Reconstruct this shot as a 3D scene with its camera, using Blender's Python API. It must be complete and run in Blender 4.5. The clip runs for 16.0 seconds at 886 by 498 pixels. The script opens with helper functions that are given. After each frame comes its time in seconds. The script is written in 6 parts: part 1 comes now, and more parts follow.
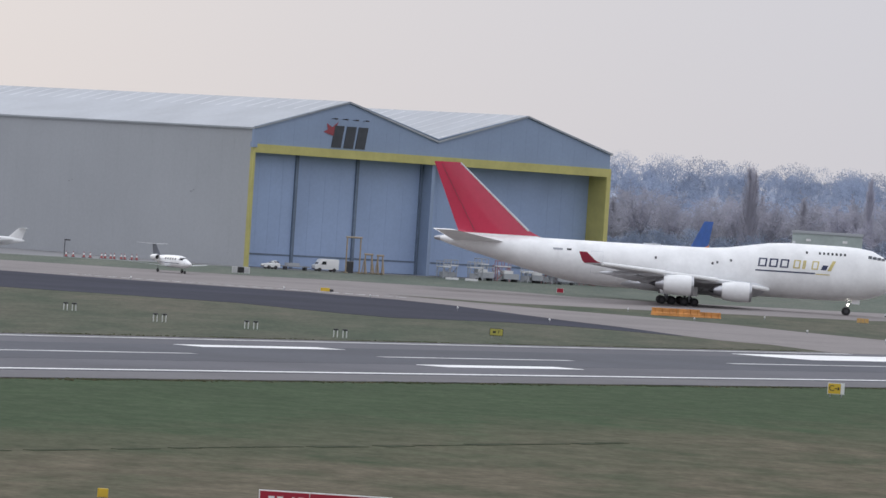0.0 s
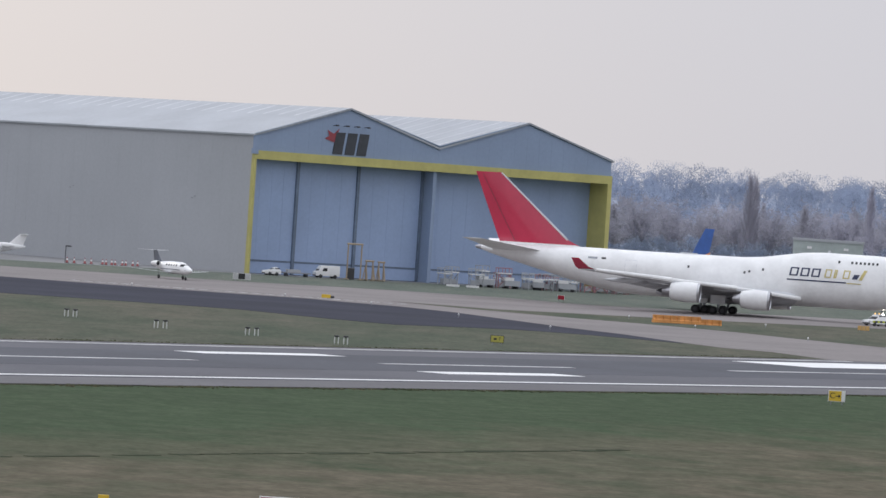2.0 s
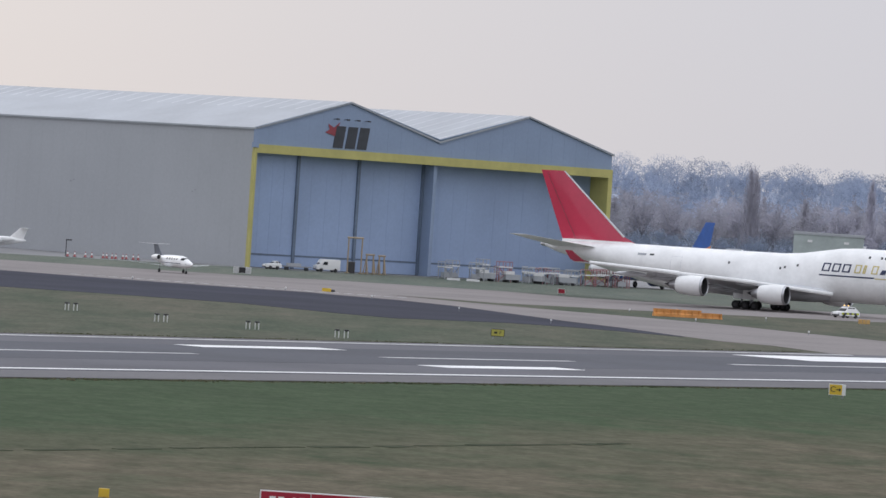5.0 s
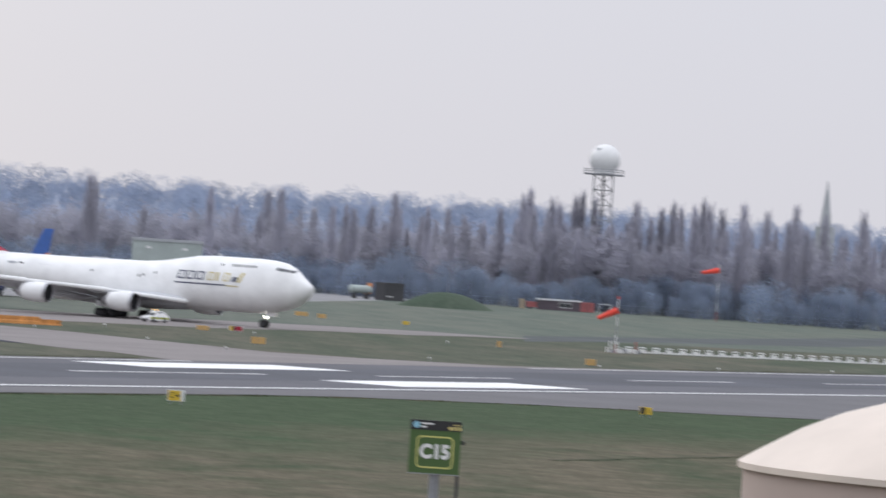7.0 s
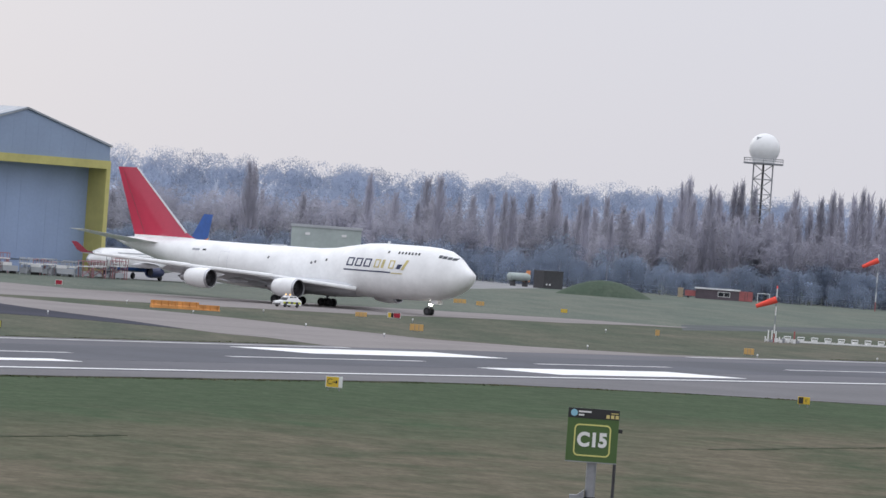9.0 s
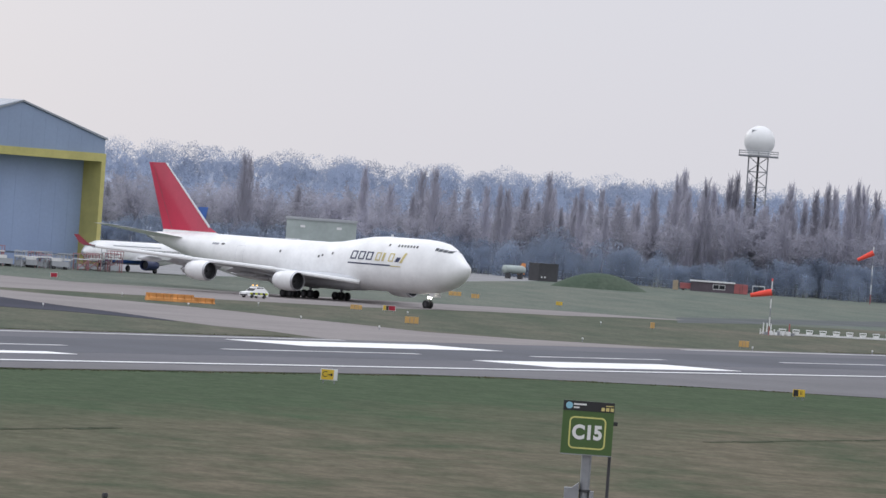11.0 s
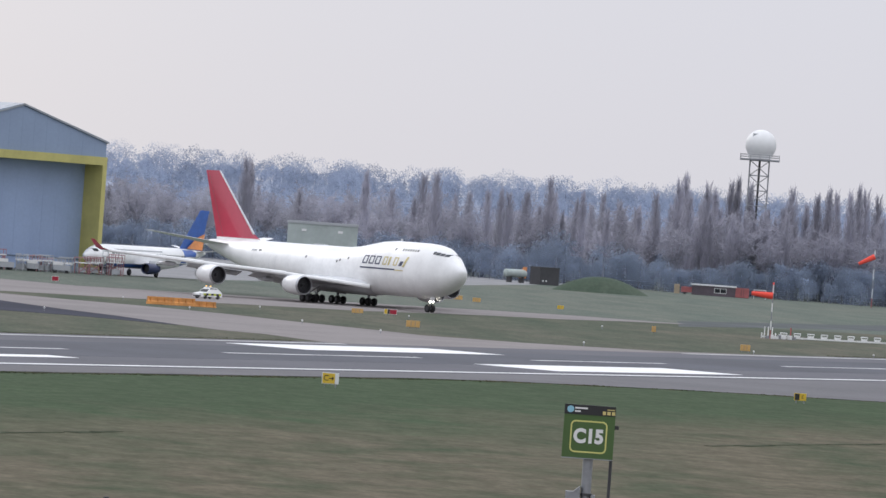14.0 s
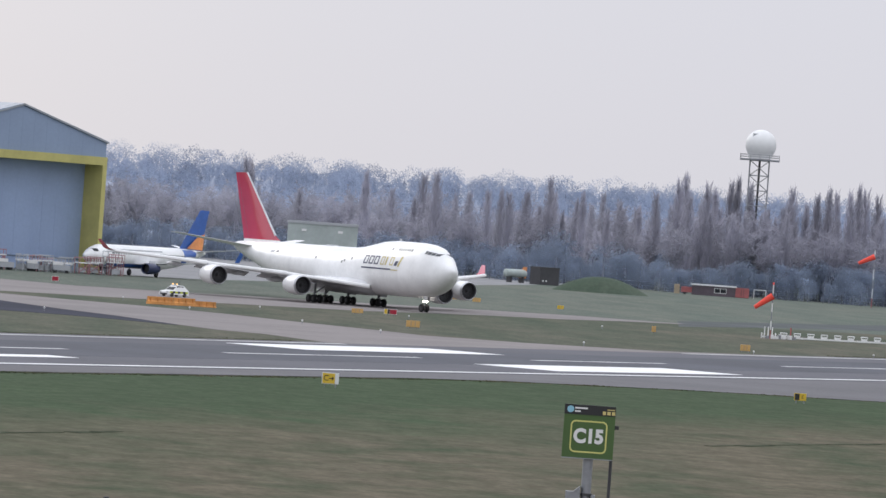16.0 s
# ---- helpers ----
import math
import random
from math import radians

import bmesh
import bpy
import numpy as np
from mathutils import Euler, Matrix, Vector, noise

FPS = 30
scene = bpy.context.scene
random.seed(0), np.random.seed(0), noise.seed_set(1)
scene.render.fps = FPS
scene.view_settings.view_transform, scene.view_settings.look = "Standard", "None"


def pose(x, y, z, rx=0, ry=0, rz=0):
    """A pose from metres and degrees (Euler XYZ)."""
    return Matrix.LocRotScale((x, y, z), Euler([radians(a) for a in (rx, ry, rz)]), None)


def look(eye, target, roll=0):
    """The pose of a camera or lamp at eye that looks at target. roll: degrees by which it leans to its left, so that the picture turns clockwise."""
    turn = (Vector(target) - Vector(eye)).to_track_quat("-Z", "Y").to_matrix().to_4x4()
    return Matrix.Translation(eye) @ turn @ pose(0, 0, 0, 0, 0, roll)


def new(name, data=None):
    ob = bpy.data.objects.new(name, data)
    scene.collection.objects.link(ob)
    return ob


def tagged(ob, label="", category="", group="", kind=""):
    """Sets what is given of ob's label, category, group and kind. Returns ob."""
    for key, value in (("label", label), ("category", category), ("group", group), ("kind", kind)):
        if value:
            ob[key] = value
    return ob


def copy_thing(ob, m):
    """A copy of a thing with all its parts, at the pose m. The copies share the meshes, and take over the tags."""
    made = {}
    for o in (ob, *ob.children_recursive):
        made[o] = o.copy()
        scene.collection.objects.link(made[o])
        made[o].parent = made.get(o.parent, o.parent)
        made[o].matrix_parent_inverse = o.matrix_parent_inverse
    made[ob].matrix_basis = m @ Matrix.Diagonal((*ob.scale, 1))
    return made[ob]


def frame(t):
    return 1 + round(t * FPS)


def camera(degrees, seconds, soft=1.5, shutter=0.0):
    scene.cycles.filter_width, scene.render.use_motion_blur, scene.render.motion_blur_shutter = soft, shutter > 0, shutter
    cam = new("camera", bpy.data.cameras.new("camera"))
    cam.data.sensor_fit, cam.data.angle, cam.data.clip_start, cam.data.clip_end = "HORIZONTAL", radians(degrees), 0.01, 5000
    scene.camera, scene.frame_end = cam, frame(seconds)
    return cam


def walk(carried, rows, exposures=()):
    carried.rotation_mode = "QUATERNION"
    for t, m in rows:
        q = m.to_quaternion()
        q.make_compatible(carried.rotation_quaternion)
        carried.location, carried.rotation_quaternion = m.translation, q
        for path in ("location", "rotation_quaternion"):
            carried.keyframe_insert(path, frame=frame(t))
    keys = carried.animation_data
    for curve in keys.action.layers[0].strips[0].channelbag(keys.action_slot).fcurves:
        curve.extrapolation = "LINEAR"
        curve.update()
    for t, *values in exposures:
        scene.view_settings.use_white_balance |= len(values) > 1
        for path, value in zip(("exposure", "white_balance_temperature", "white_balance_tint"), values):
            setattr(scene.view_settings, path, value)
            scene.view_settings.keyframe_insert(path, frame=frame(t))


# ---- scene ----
SKY_UP, SUN_POWER = 1.3, 0.5

cam = camera(9.21, 16.0, soft=1.5, shutter=0.3)
EYE = (0.0, 0.0, 13.05)


def view(yaw, pitch, roll):
    """The camera's pose from its bearing (clockwise from +y), tilt and lean, in degrees."""
    a, b = radians(yaw), radians(pitch)
    way = Vector((math.sin(a) * math.cos(b), math.cos(a) * math.cos(b), math.sin(b)))
    return look(EYE, Vector(EYE) + way, roll)


walk(cam, [(t, view(a, b, c)) for t, a, b, c in [
    (0, 57.8025, -0.4979, 3.690),
    (0.5, 57.7913, -0.4556, 3.648),
    (1, 57.7994, -0.4471, 3.729),
    (1.5, 57.8108, -0.4734, 3.711),
    (2, 57.7877, -0.4277, 3.777),
    (2.5, 57.8277, -0.4514, 3.773),
    (3, 57.8174, -0.4615, 3.690),
    (3.5, 57.7964, -0.4578, 3.767),
    (4, 57.7920, -0.4491, 3.736),
    (4.2, 57.8039, -0.4897, 3.735),
    (6.3, 57.7933, -0.4480, 3.860),
    (6.4, 57.9878, -0.2550, 3.900),
    (6.5, 58.8048, -0.3076, 3.972),
    (6.6, 60.5996, -0.2380, 3.900),
    (6.7, 62.6620, -0.0931, 4.053),
    (6.8, 64.4867, -0.0670, 3.920),
    (6.9, 65.1942, 0.0344, 3.819),
    (7, 64.6472, 0.0225, 3.777),
    (7.1, 64.4381, 0.1022, 3.793),
    (7.2, 63.6473, 0.0903, 3.708),
    (7.3, 62.5598, 0.2110, 3.974),
    (7.5, 62.7832, 0.1537, 4.059),
    (8, 62.9733, -0.1904, 4.122),
    (8.5, 62.9825, -0.2177, 4.093),
    (9, 63.0073, -0.2191, 4.138),
    (11.5, 63.0691, -0.2959, 4.126),
    (12, 63.0499, -0.2539, 4.146),
    (12.5, 63.0591, -0.2715, 4.140),
    (13, 63.0550, -0.2535, 4.127),
    (13.5, 63.0501, -0.2508, 4.088),
    (14, 63.0480, -0.2540, 4.140),
    (14.5, 63.0464, -0.2453, 4.140),
    (15, 63.0480, -0.2540, 4.140),
    (15.5, 63.0480, -0.2540, 4.140),
    (16, 63.0480, -0.2540, 4.140),
]], exposures=[(0.0, -0.08), (6.3, -0.08), (7.0, 0.1), (16.0, 0.1)])

# ---- sky and sun ----
world = bpy.data.worlds.new("overcast_sky")
scene.world = world
world.use_nodes = True
wn, wl = world.node_tree.nodes, world.node_tree.links
wn.clear()
w_out, w_bg = wn.new("ShaderNodeOutputWorld"), wn.new("ShaderNodeBackground")
w_sky = wn.new("ShaderNodeTexSky")
w_sky.sky_type, w_sky.sun_disc = "NISHITA", False
w_sky.sun_elevation, w_sky.sun_rotation = radians(24), radians(20)
w_tc, w_sep = wn.new("ShaderNodeTexCoord"), wn.new("ShaderNodeSeparateXYZ")
w_ramp = wn.new("ShaderNodeValToRGB")
w_ramp.color_ramp.elements[0].position, w_ramp.color_ramp.elements[0].color = 0.0, (0.60, 0.60, 0.66, 1)
w_ramp.color_ramp.elements[1].position, w_ramp.color_ramp.elements[1].color = 1.0, (0.62, 0.65, 0.72, 1)
e = w_ramp.color_ramp.elements.new(0.07)
e.color = (0.58, 0.585, 0.65, 1)
w_up = wn.new("ShaderNodeMath")
w_up.operation = "MULTIPLY_ADD"
w_up.inputs[1].default_value, w_up.inputs[2].default_value = SKY_UP, 1.0
w_glow = wn.new("ShaderNodeVectorMath")
w_glow.operation = "DOT_PRODUCT"
w_glow.inputs[1].default_value = Vector((math.sin(radians(48)), math.cos(radians(48)), 0.03)).normalized()
w_pow, w_mul = wn.new("ShaderNodeMath"), wn.new("ShaderNodeMix")
w_pow.operation = "POWER"
w_pow.inputs[1].default_value = 70.0
w_clamp = wn.new("ShaderNodeMath")
w_clamp.operation = "MAXIMUM"
w_clamp.inputs[1].default_value = 0.0
w_mul.data_type, w_mul.blend_type = "RGBA", "ADD"
w_mul.inputs["B"].default_value = (0.20, 0.13, 0.04, 1)
w_scale = wn.new("ShaderNodeVectorMath")
w_scale.operation = "SCALE"
w_mix = wn.new("ShaderNodeMix")
w_mix.data_type, w_mix.blend_type = "RGBA", "ADD"
w_mix.inputs["Factor"].default_value = 0.004
wl.new(w_tc.outputs["Generated"], w_sep.inputs[0])
wl.new(w_sep.outputs["Z"], w_ramp.inputs["Fac"])
w_zmax = wn.new("ShaderNodeMath")
w_zmax.operation = "MAXIMUM"
w_zmax.inputs[1].default_value = 0.0
wl.new(w_sep.outputs["Z"], w_zmax.inputs[0])
wl.new(w_zmax.outputs[0], w_up.inputs[0])
wl.new(w_ramp.outputs["Color"], w_scale.inputs[0])
wl.new(w_up.outputs[0], w_scale.inputs["Scale"])
wl.new(w_tc.outputs["Generated"], w_glow.inputs[0])
wl.new(w_glow.outputs["Value"], w_clamp.inputs[0])
wl.new(w_clamp.outputs[0], w_pow.inputs[0])
wl.new(w_pow.outputs[0], w_mul.inputs["Factor"])
wl.new(w_scale.outputs[0], w_mul.inputs["A"])
wl.new(w_mul.outputs["Result"], w_mix.inputs["A"])
wl.new(w_sky.outputs[0], w_mix.inputs["B"])
wl.new(w_mix.outputs["Result"], w_bg.inputs["Color"])
wl.new(w_bg.outputs[0], w_out.inputs["Surface"])

sun = new("sun", bpy.data.lights.new("sun", "SUN"))
sun.data.energy, sun.data.angle, sun.data.color = SUN_POWER, radians(20), (1.0, 0.96, 0.92)
sun.matrix_world = look((0, 0, 100), Vector((0, 0, 100)) - Vector((math.sin(radians(20)) * 0.9, math.cos(radians(20)) * 0.9, 0.42)))


# ---- materials ----
def mat(name, base, rough=0.6, metal=0.0, grain=0.12, size=1.0, stain=0.15, stain_size=12.0, bump=0.0, tint=None, emit=0.0, per=0.0, thin=0.0, gloss=None, gaps=0.0):
    """A surface: base colour varied by fine grain and broad stains; per: variation from object to object; thin: how much light
    passes through; gloss: the specular level; gaps: the open share of a spray of twigs finer than its mesh."""
    m = bpy.data.materials.new(name)
    m.use_nodes = True
    n, l = m.node_tree.nodes, m.node_tree.links
    b = n["Principled BSDF"]
    b.inputs["Roughness"].default_value, b.inputs["Metallic"].default_value = rough, metal
    tc = n.new("ShaderNodeTexCoord")
    where = tc.outputs["Object"]
    if per:
        info, add = n.new("ShaderNodeObjectInfo"), n.new("ShaderNodeVectorMath")
        add.operation = "ADD"
        l.new(where, add.inputs[0])
        l.new(info.outputs["Location"], add.inputs[1])
        where = add.outputs[0]
    fine, broad = n.new("ShaderNodeTexNoise"), n.new("ShaderNodeTexNoise")
    fine.inputs["Scale"].default_value, fine.inputs["Detail"].default_value = 1.0 / size, 4
    broad.inputs["Scale"].default_value, broad.inputs["Detail"].default_value = 1.0 / stain_size, 5
    for t in (fine, broad):
        l.new(where, t.inputs["Vector"])
    c = n.new("ShaderNodeMix")
    c.data_type = "RGBA"
    c.inputs["A"].default_value = (*[v * (1 - stain) for v in base], 1)
    c.inputs["B"].default_value = (*(tint or [min(1, v * (1 + stain)) for v in base]), 1)
    ramp = n.new("ShaderNodeMapRange")
    ramp.inputs["From Min"].default_value, ramp.inputs["From Max"].default_value = 0.35, 0.65
    l.new(broad.outputs["Fac"], ramp.inputs["Value"])
    l.new(ramp.outputs["Result"], c.inputs["Factor"])
    h = n.new("ShaderNodeHueSaturation")
    g = n.new("ShaderNodeMapRange")
    g.inputs["From Min"].default_value, g.inputs["From Max"].default_value = 0.3, 0.7
    g.inputs["To Min"].default_value, g.inputs["To Max"].default_value = 1 - grain, 1 + grain
    l.new(fine.outputs["Fac"], g.inputs["Value"])
    value = g.outputs["Result"]
    if per:
        k, mul = n.new("ShaderNodeMapRange"), n.new("ShaderNodeMath")
        k.inputs["To Min"].default_value, k.inputs["To Max"].default_value = 1 - per, 1 + per
        mul.operation = "MULTIPLY"
        l.new(info.outputs["Random"], k.inputs["Value"])
        l.new(k.outputs["Result"], mul.inputs[0])
        l.new(value, mul.inputs[1])
        value = mul.outputs[0]
    l.new(value, h.inputs["Value"])
    l.new(c.outputs["Result"], h.inputs["Color"])
    l.new(h.outputs["Color"], b.inputs["Base Color"])
    if bump:
        bp = n.new("ShaderNodeBump")
        bp.inputs["Strength"].default_value, bp.inputs["Distance"].default_value = bump, size * 0.2
        l.new(fine.outputs["Fac"], bp.inputs["Height"])
        l.new(bp.outputs["Normal"], b.inputs["Normal"])
    if gloss is not None:
        b.inputs["Specular IOR Level"].default_value = gloss
    if thin:
        tr, mx = n.new("ShaderNodeBsdfTranslucent"), n.new("ShaderNodeMixShader")
        l.new(h.outputs["Color"], tr.inputs["Color"])
        mx.inputs[0].default_value = thin
        b.inputs["Specular IOR Level"].default_value = 0.1
        l.new(b.outputs[0], mx.inputs[1])
        l.new(tr.outputs[0], mx.inputs[2])
        skin = mx.outputs[0]
        if gaps:
            open_, sp = n.new("ShaderNodeBsdfTransparent"), n.new("ShaderNodeMixShader")
            sp.inputs[0].default_value = gaps
            l.new(skin, sp.inputs[1])
            l.new(open_.outputs[0], sp.inputs[2])
            skin = sp.outputs[0]
        l.new(skin, n["Material Output"].inputs["Surface"])
    if emit:
        b.inputs["Emission Color"].default_value, b.inputs["Emission Strength"].default_value = (*base, 1), emit
    return m



def grass_mat(name, green, straw, bare_from, bare_to, patch, far=1.0):
    """Airfield grass in two tones: green, and bleached straw where the bands along the runway and the patches say so.
    bare_from, bare_to: distance from the camera's side along y between which the straw sets in; patch: the share of noise."""
    m = bpy.data.materials.new(name)
    m.use_nodes = True
    n, l = m.node_tree.nodes, m.node_tree.links
    b = n["Principled BSDF"]
    b.inputs["Roughness"].default_value = 0.95
    b.inputs["Specular IOR Level"].default_value = 0.08
    geo = n.new("ShaderNodeNewGeometry")

    def math_(op, a, b_=0.0):
        k = n.new("ShaderNodeMath")
        k.operation = op
        for i, v in enumerate((a, b_)):
            if isinstance(v, float):
                k.inputs[i].default_value = v
            else:
                l.new(v, k.inputs[i])
        return k.outputs[0]

    def along(way):
        k = n.new("ShaderNodeVectorMath")
        k.operation = "DOT_PRODUCT"
        k.inputs[1].default_value = way
        l.new(geo.outputs["Position"], k.inputs[0])
        return k.outputs["Value"]

    u, v = along((0.86, 0.51, 0)), along((0.51, -0.86, 0))

    def noise_at(long, wide, detail=4.0, seed=0.0):
        c, t = n.new("ShaderNodeCombineXYZ"), n.new("ShaderNodeTexNoise")
        l.new(math_("MULTIPLY", u, 1.0 / long), c.inputs[0])
        l.new(math_("MULTIPLY", v, 1.0 / wide), c.inputs[1])
        c.inputs[2].default_value = seed
        t.inputs["Scale"].default_value, t.inputs["Detail"].default_value, t.inputs["Roughness"].default_value = 1.0, detail, 0.6
        l.new(c.outputs[0], t.inputs["Vector"])
        return t.outputs["Fac"]

    def mix(f, a, b_):
        k = n.new("ShaderNodeMix")
        k.data_type = "RGBA"
        l.new(f, k.inputs["Factor"])
        for key, w in (("A", a), ("B", b_)):
            if isinstance(w, tuple):
                k.inputs[key].default_value = (*w, 1)
            else:
                l.new(w, k.inputs[key])
        return k.outputs["Result"]

    def ranged(w, lo, hi, to_lo=0.0, to_hi=1.0):
        k = n.new("ShaderNodeMapRange")
        k.inputs["From Min"].default_value, k.inputs["From Max"].default_value = lo, hi
        k.inputs["To Min"].default_value, k.inputs["To Max"].default_value = to_lo, to_hi
        l.new(w, k.inputs["Value"])
        return k.outputs["Result"]

    broad, patchy, tuft, fine = noise_at(50.0 * far, 40.0), noise_at(14.0 * far, 9.0, 5.0, 3.0), noise_at(3.4 * far, 2.2, 4.0, 7.0), noise_at(0.8 * far, 0.5, 3.0, 11.0)
    if bare_from is None:
        dry = ranged(math_("ADD", math_("MULTIPLY", patchy, 0.5), math_("MULTIPLY", broad, 0.5)), 0.5 - patch, 0.5 + patch)
    else:
        zone = math_("ADD", along((0.0, 1.0, 0.0)), math_("ADD", math_("MULTIPLY", math_("SUBTRACT", broad, 0.5), 70.0), math_("MULTIPLY", math_("SUBTRACT", patchy, 0.5), 75.0)))
        dry = math_("MULTIPLY", ranged(zone, bare_from, bare_to), ranged(patchy, 0.40 - patch, 0.46 + patch, 0.15, 1.0))
    colour = mix(dry, mix(ranged(tuft, 0.36, 0.64), *green), mix(ranged(tuft, 0.36, 0.66), *straw))
    shade = n.new("ShaderNodeHueSaturation")
    l.new(math_("MULTIPLY", ranged(fine, 0.3, 0.7, 0.82, 1.18), ranged(patchy, 0.3, 0.7, 0.9, 1.1)), shade.inputs["Value"])
    l.new(colour, shade.inputs["Color"])
    l.new(shade.outputs["Color"], b.inputs["Base Color"])
    return m


NEAR_TONES = (((0.039, 0.062, 0.030), (0.056, 0.079, 0.043)), ((0.084, 0.075, 0.050), (0.128, 0.110, 0.077)), 178.0, 148.0, 0.1)
GRASS = grass_mat("verge_grass", *NEAR_TONES)
TUFTS = mat("edge_tufts", (0.10, 0.13, 0.075), 0.95, grain=0.2, size=0.6, stain=0.2, stain_size=5, tint=(0.17, 0.16, 0.105), thin=0.5)
GRASS_FAR = grass_mat("short_grass", ((0.058, 0.078, 0.053), (0.07, 0.089, 0.061)), ((0.095, 0.09, 0.068), (0.126, 0.114, 0.088)), None, None, 0.13, 2.2)
# Grass beyond the taxiway: lightened and blued so its colour imitates distance haze.
GRASS_HAZED = grass_mat("hazed_field_grass", ((0.094, 0.12, 0.10), (0.108, 0.132, 0.11)), ((0.126, 0.136, 0.112), (0.144, 0.148, 0.122)), None, None, 0.16, 3.5)
# The mound's green is paled to put some distance haze into it.
MOUND = mat("hazed_mound_grass", (0.075, 0.105, 0.075), 0.95, grain=0.12, size=0.8, stain=0.15, stain_size=6, tint=(0.085, 0.108, 0.08), gloss=0.1)
RUNWAY = mat("runway_asphalt", (0.10, 0.10, 0.113), 0.85, grain=0.1, size=0.6, stain=0.14, stain_size=25, bump=0.3, gloss=0.3)
RUNWAY_DARK = mat("rubbered_asphalt", (0.075, 0.078, 0.092), 0.8, grain=0.1, size=0.8, stain=0.15, stain_size=30, bump=0.3, gloss=0.25)
SHOULDER = mat("shoulder_asphalt", (0.125, 0.122, 0.128), 0.9, grain=0.12, size=0.6, stain=0.1, stain_size=15, bump=0.3, gloss=0.3)
ASPHALT = mat("dark_taxiway_asphalt", (0.034, 0.036, 0.052), 0.85, grain=0.12, size=0.7, stain=0.16, stain_size=20, bump=0.3, gloss=0.1)
CONCRETE = mat("taxiway_concrete", (0.185, 0.165, 0.16), 0.85, grain=0.1, size=0.9, stain=0.12, stain_size=18, bump=0.3)
APRON = mat("apron_concrete", (0.20, 0.20, 0.205), 0.85, grain=0.08, size=0.9, stain=0.12, stain_size=25, bump=0.2)
TRACK = mat("track_asphalt", (0.086, 0.094, 0.096), 0.9, grain=0.1, size=0.8, stain=0.15, stain_size=20, gloss=0.1)
MARK = mat("white_marking", (0.78, 0.78, 0.77), 0.6, grain=0.08, size=0.5, stain=0.08, stain_size=8)
WORN = mat("worn_marking", (0.5, 0.5, 0.5), 0.7, grain=0.15, size=0.4, stain=0.2, stain_size=6)
CLAD_SIDE = mat("grey_wall_cladding", (0.385, 0.40, 0.42), 0.5, grain=0.03, size=0.6, stain=0.03, stain_size=14)
CLAD_FRONT = mat("blue_grey_cladding", (0.25, 0.32, 0.445), 0.5, grain=0.03, size=0.6, stain=0.04, stain_size=10)
DOOR_BLUE = mat("blue_grey_door", (0.285, 0.37, 0.54), 0.5, grain=0.03, size=0.6, stain=0.05, stain_size=10)
DOOR_GAP = mat("dark_door_edge", (0.12, 0.16, 0.22), 0.6)
ROOF = mat("light_roof_sheet", (0.37, 0.39, 0.415), 0.45, grain=0.05, size=0.7, stain=0.08, stain_size=9)
YELLOW = mat("yellow_paint", (0.47, 0.43, 0.15), 0.5, grain=0.05, stain=0.08, stain_size=5)
DARK_SIGN = mat("charcoal_letters", (0.045, 0.05, 0.06), 0.5)
RED_SIGN = mat("dull_red_paint", (0.30, 0.055, 0.07), 0.5)
PLANE_WHITE = mat("white_aircraft_paint", (0.83, 0.83, 0.82), 0.32, grain=0.03, size=0.5, stain=0.07, stain_size=3)
PLANE_RED = mat("red_aircraft_paint", (0.50, 0.034, 0.078), 0.13, grain=0.03, size=0.6, stain=0.05, stain_size=5)
PLANE_RED.node_tree.nodes["Principled BSDF"].inputs["Coat Weight"].default_value = 0.7
PLANE_GREY = mat("grey_wing_paint", (0.62, 0.63, 0.65), 0.4, grain=0.04, size=0.5, stain=0.08, stain_size=3)
NAVY = mat("navy_paint", (0.02, 0.03, 0.085), 0.4)
GOLD = mat("golden_yellow_paint", (0.62, 0.52, 0.20), 0.4)
STEEL = mat("brushed_metal", (0.5, 0.5, 0.52), 0.3, 0.9, grain=0.06)
DARK_METAL = mat("dark_metal", (0.06, 0.06, 0.065), 0.5, 0.3)
RUBBER = mat("tyre_rubber", (0.022, 0.022, 0.024), 0.8)
GLASS_DARK = mat("dark_window", (0.015, 0.018, 0.022), 0.3)
GLASS_DARK.node_tree.nodes["Principled BSDF"].inputs["Specular IOR Level"].default_value = 0.25
COCKPIT = mat("cockpit_glass", (0.045, 0.05, 0.06), 0.25)
LAMP_GLOW = mat("landing_light", (1.0, 0.95, 0.84), 0.3, emit=14.0)
AMBER_GLOW = mat("amber_beacon", (1.0, 0.55, 0.15), 0.3, emit=1.6)
WHITE = mat("white_paint", (0.74, 0.74, 0.73), 0.45, grain=0.03, stain=0.05)
HI_VIS = mat("high_visibility_yellow", (0.55, 0.62, 0.05), 0.4)
ORANGE = mat("orange_barrier_plastic", (0.62, 0.27, 0.075), 0.6, grain=0.08, stain=0.14, stain_size=2, per=0.1)
SIGN_YELLOW = mat("yellow_sign_face", (0.68, 0.46, 0.04), 0.5, grain=0.04)
SIGN_OLIVE = mat("olive_yellow_sign_face", (0.42, 0.39, 0.08), 0.5, grain=0.06)
SIGN_ORANGE = mat("amber_sign_face", (0.60, 0.37, 0.13), 0.5, grain=0.06)
BLACK = mat("black_sign_face", (0.02, 0.02, 0.022), 0.5)
SIGN_RED = mat("red_sign_face", (0.36, 0.012, 0.035), 0.45, grain=0.04)
SIGN_GREEN = mat("green_sign_face", (0.065, 0.125, 0.035), 0.45, grain=0.05)
LIME = mat("lime_sign_border", (0.62, 0.60, 0.20), 0.5)
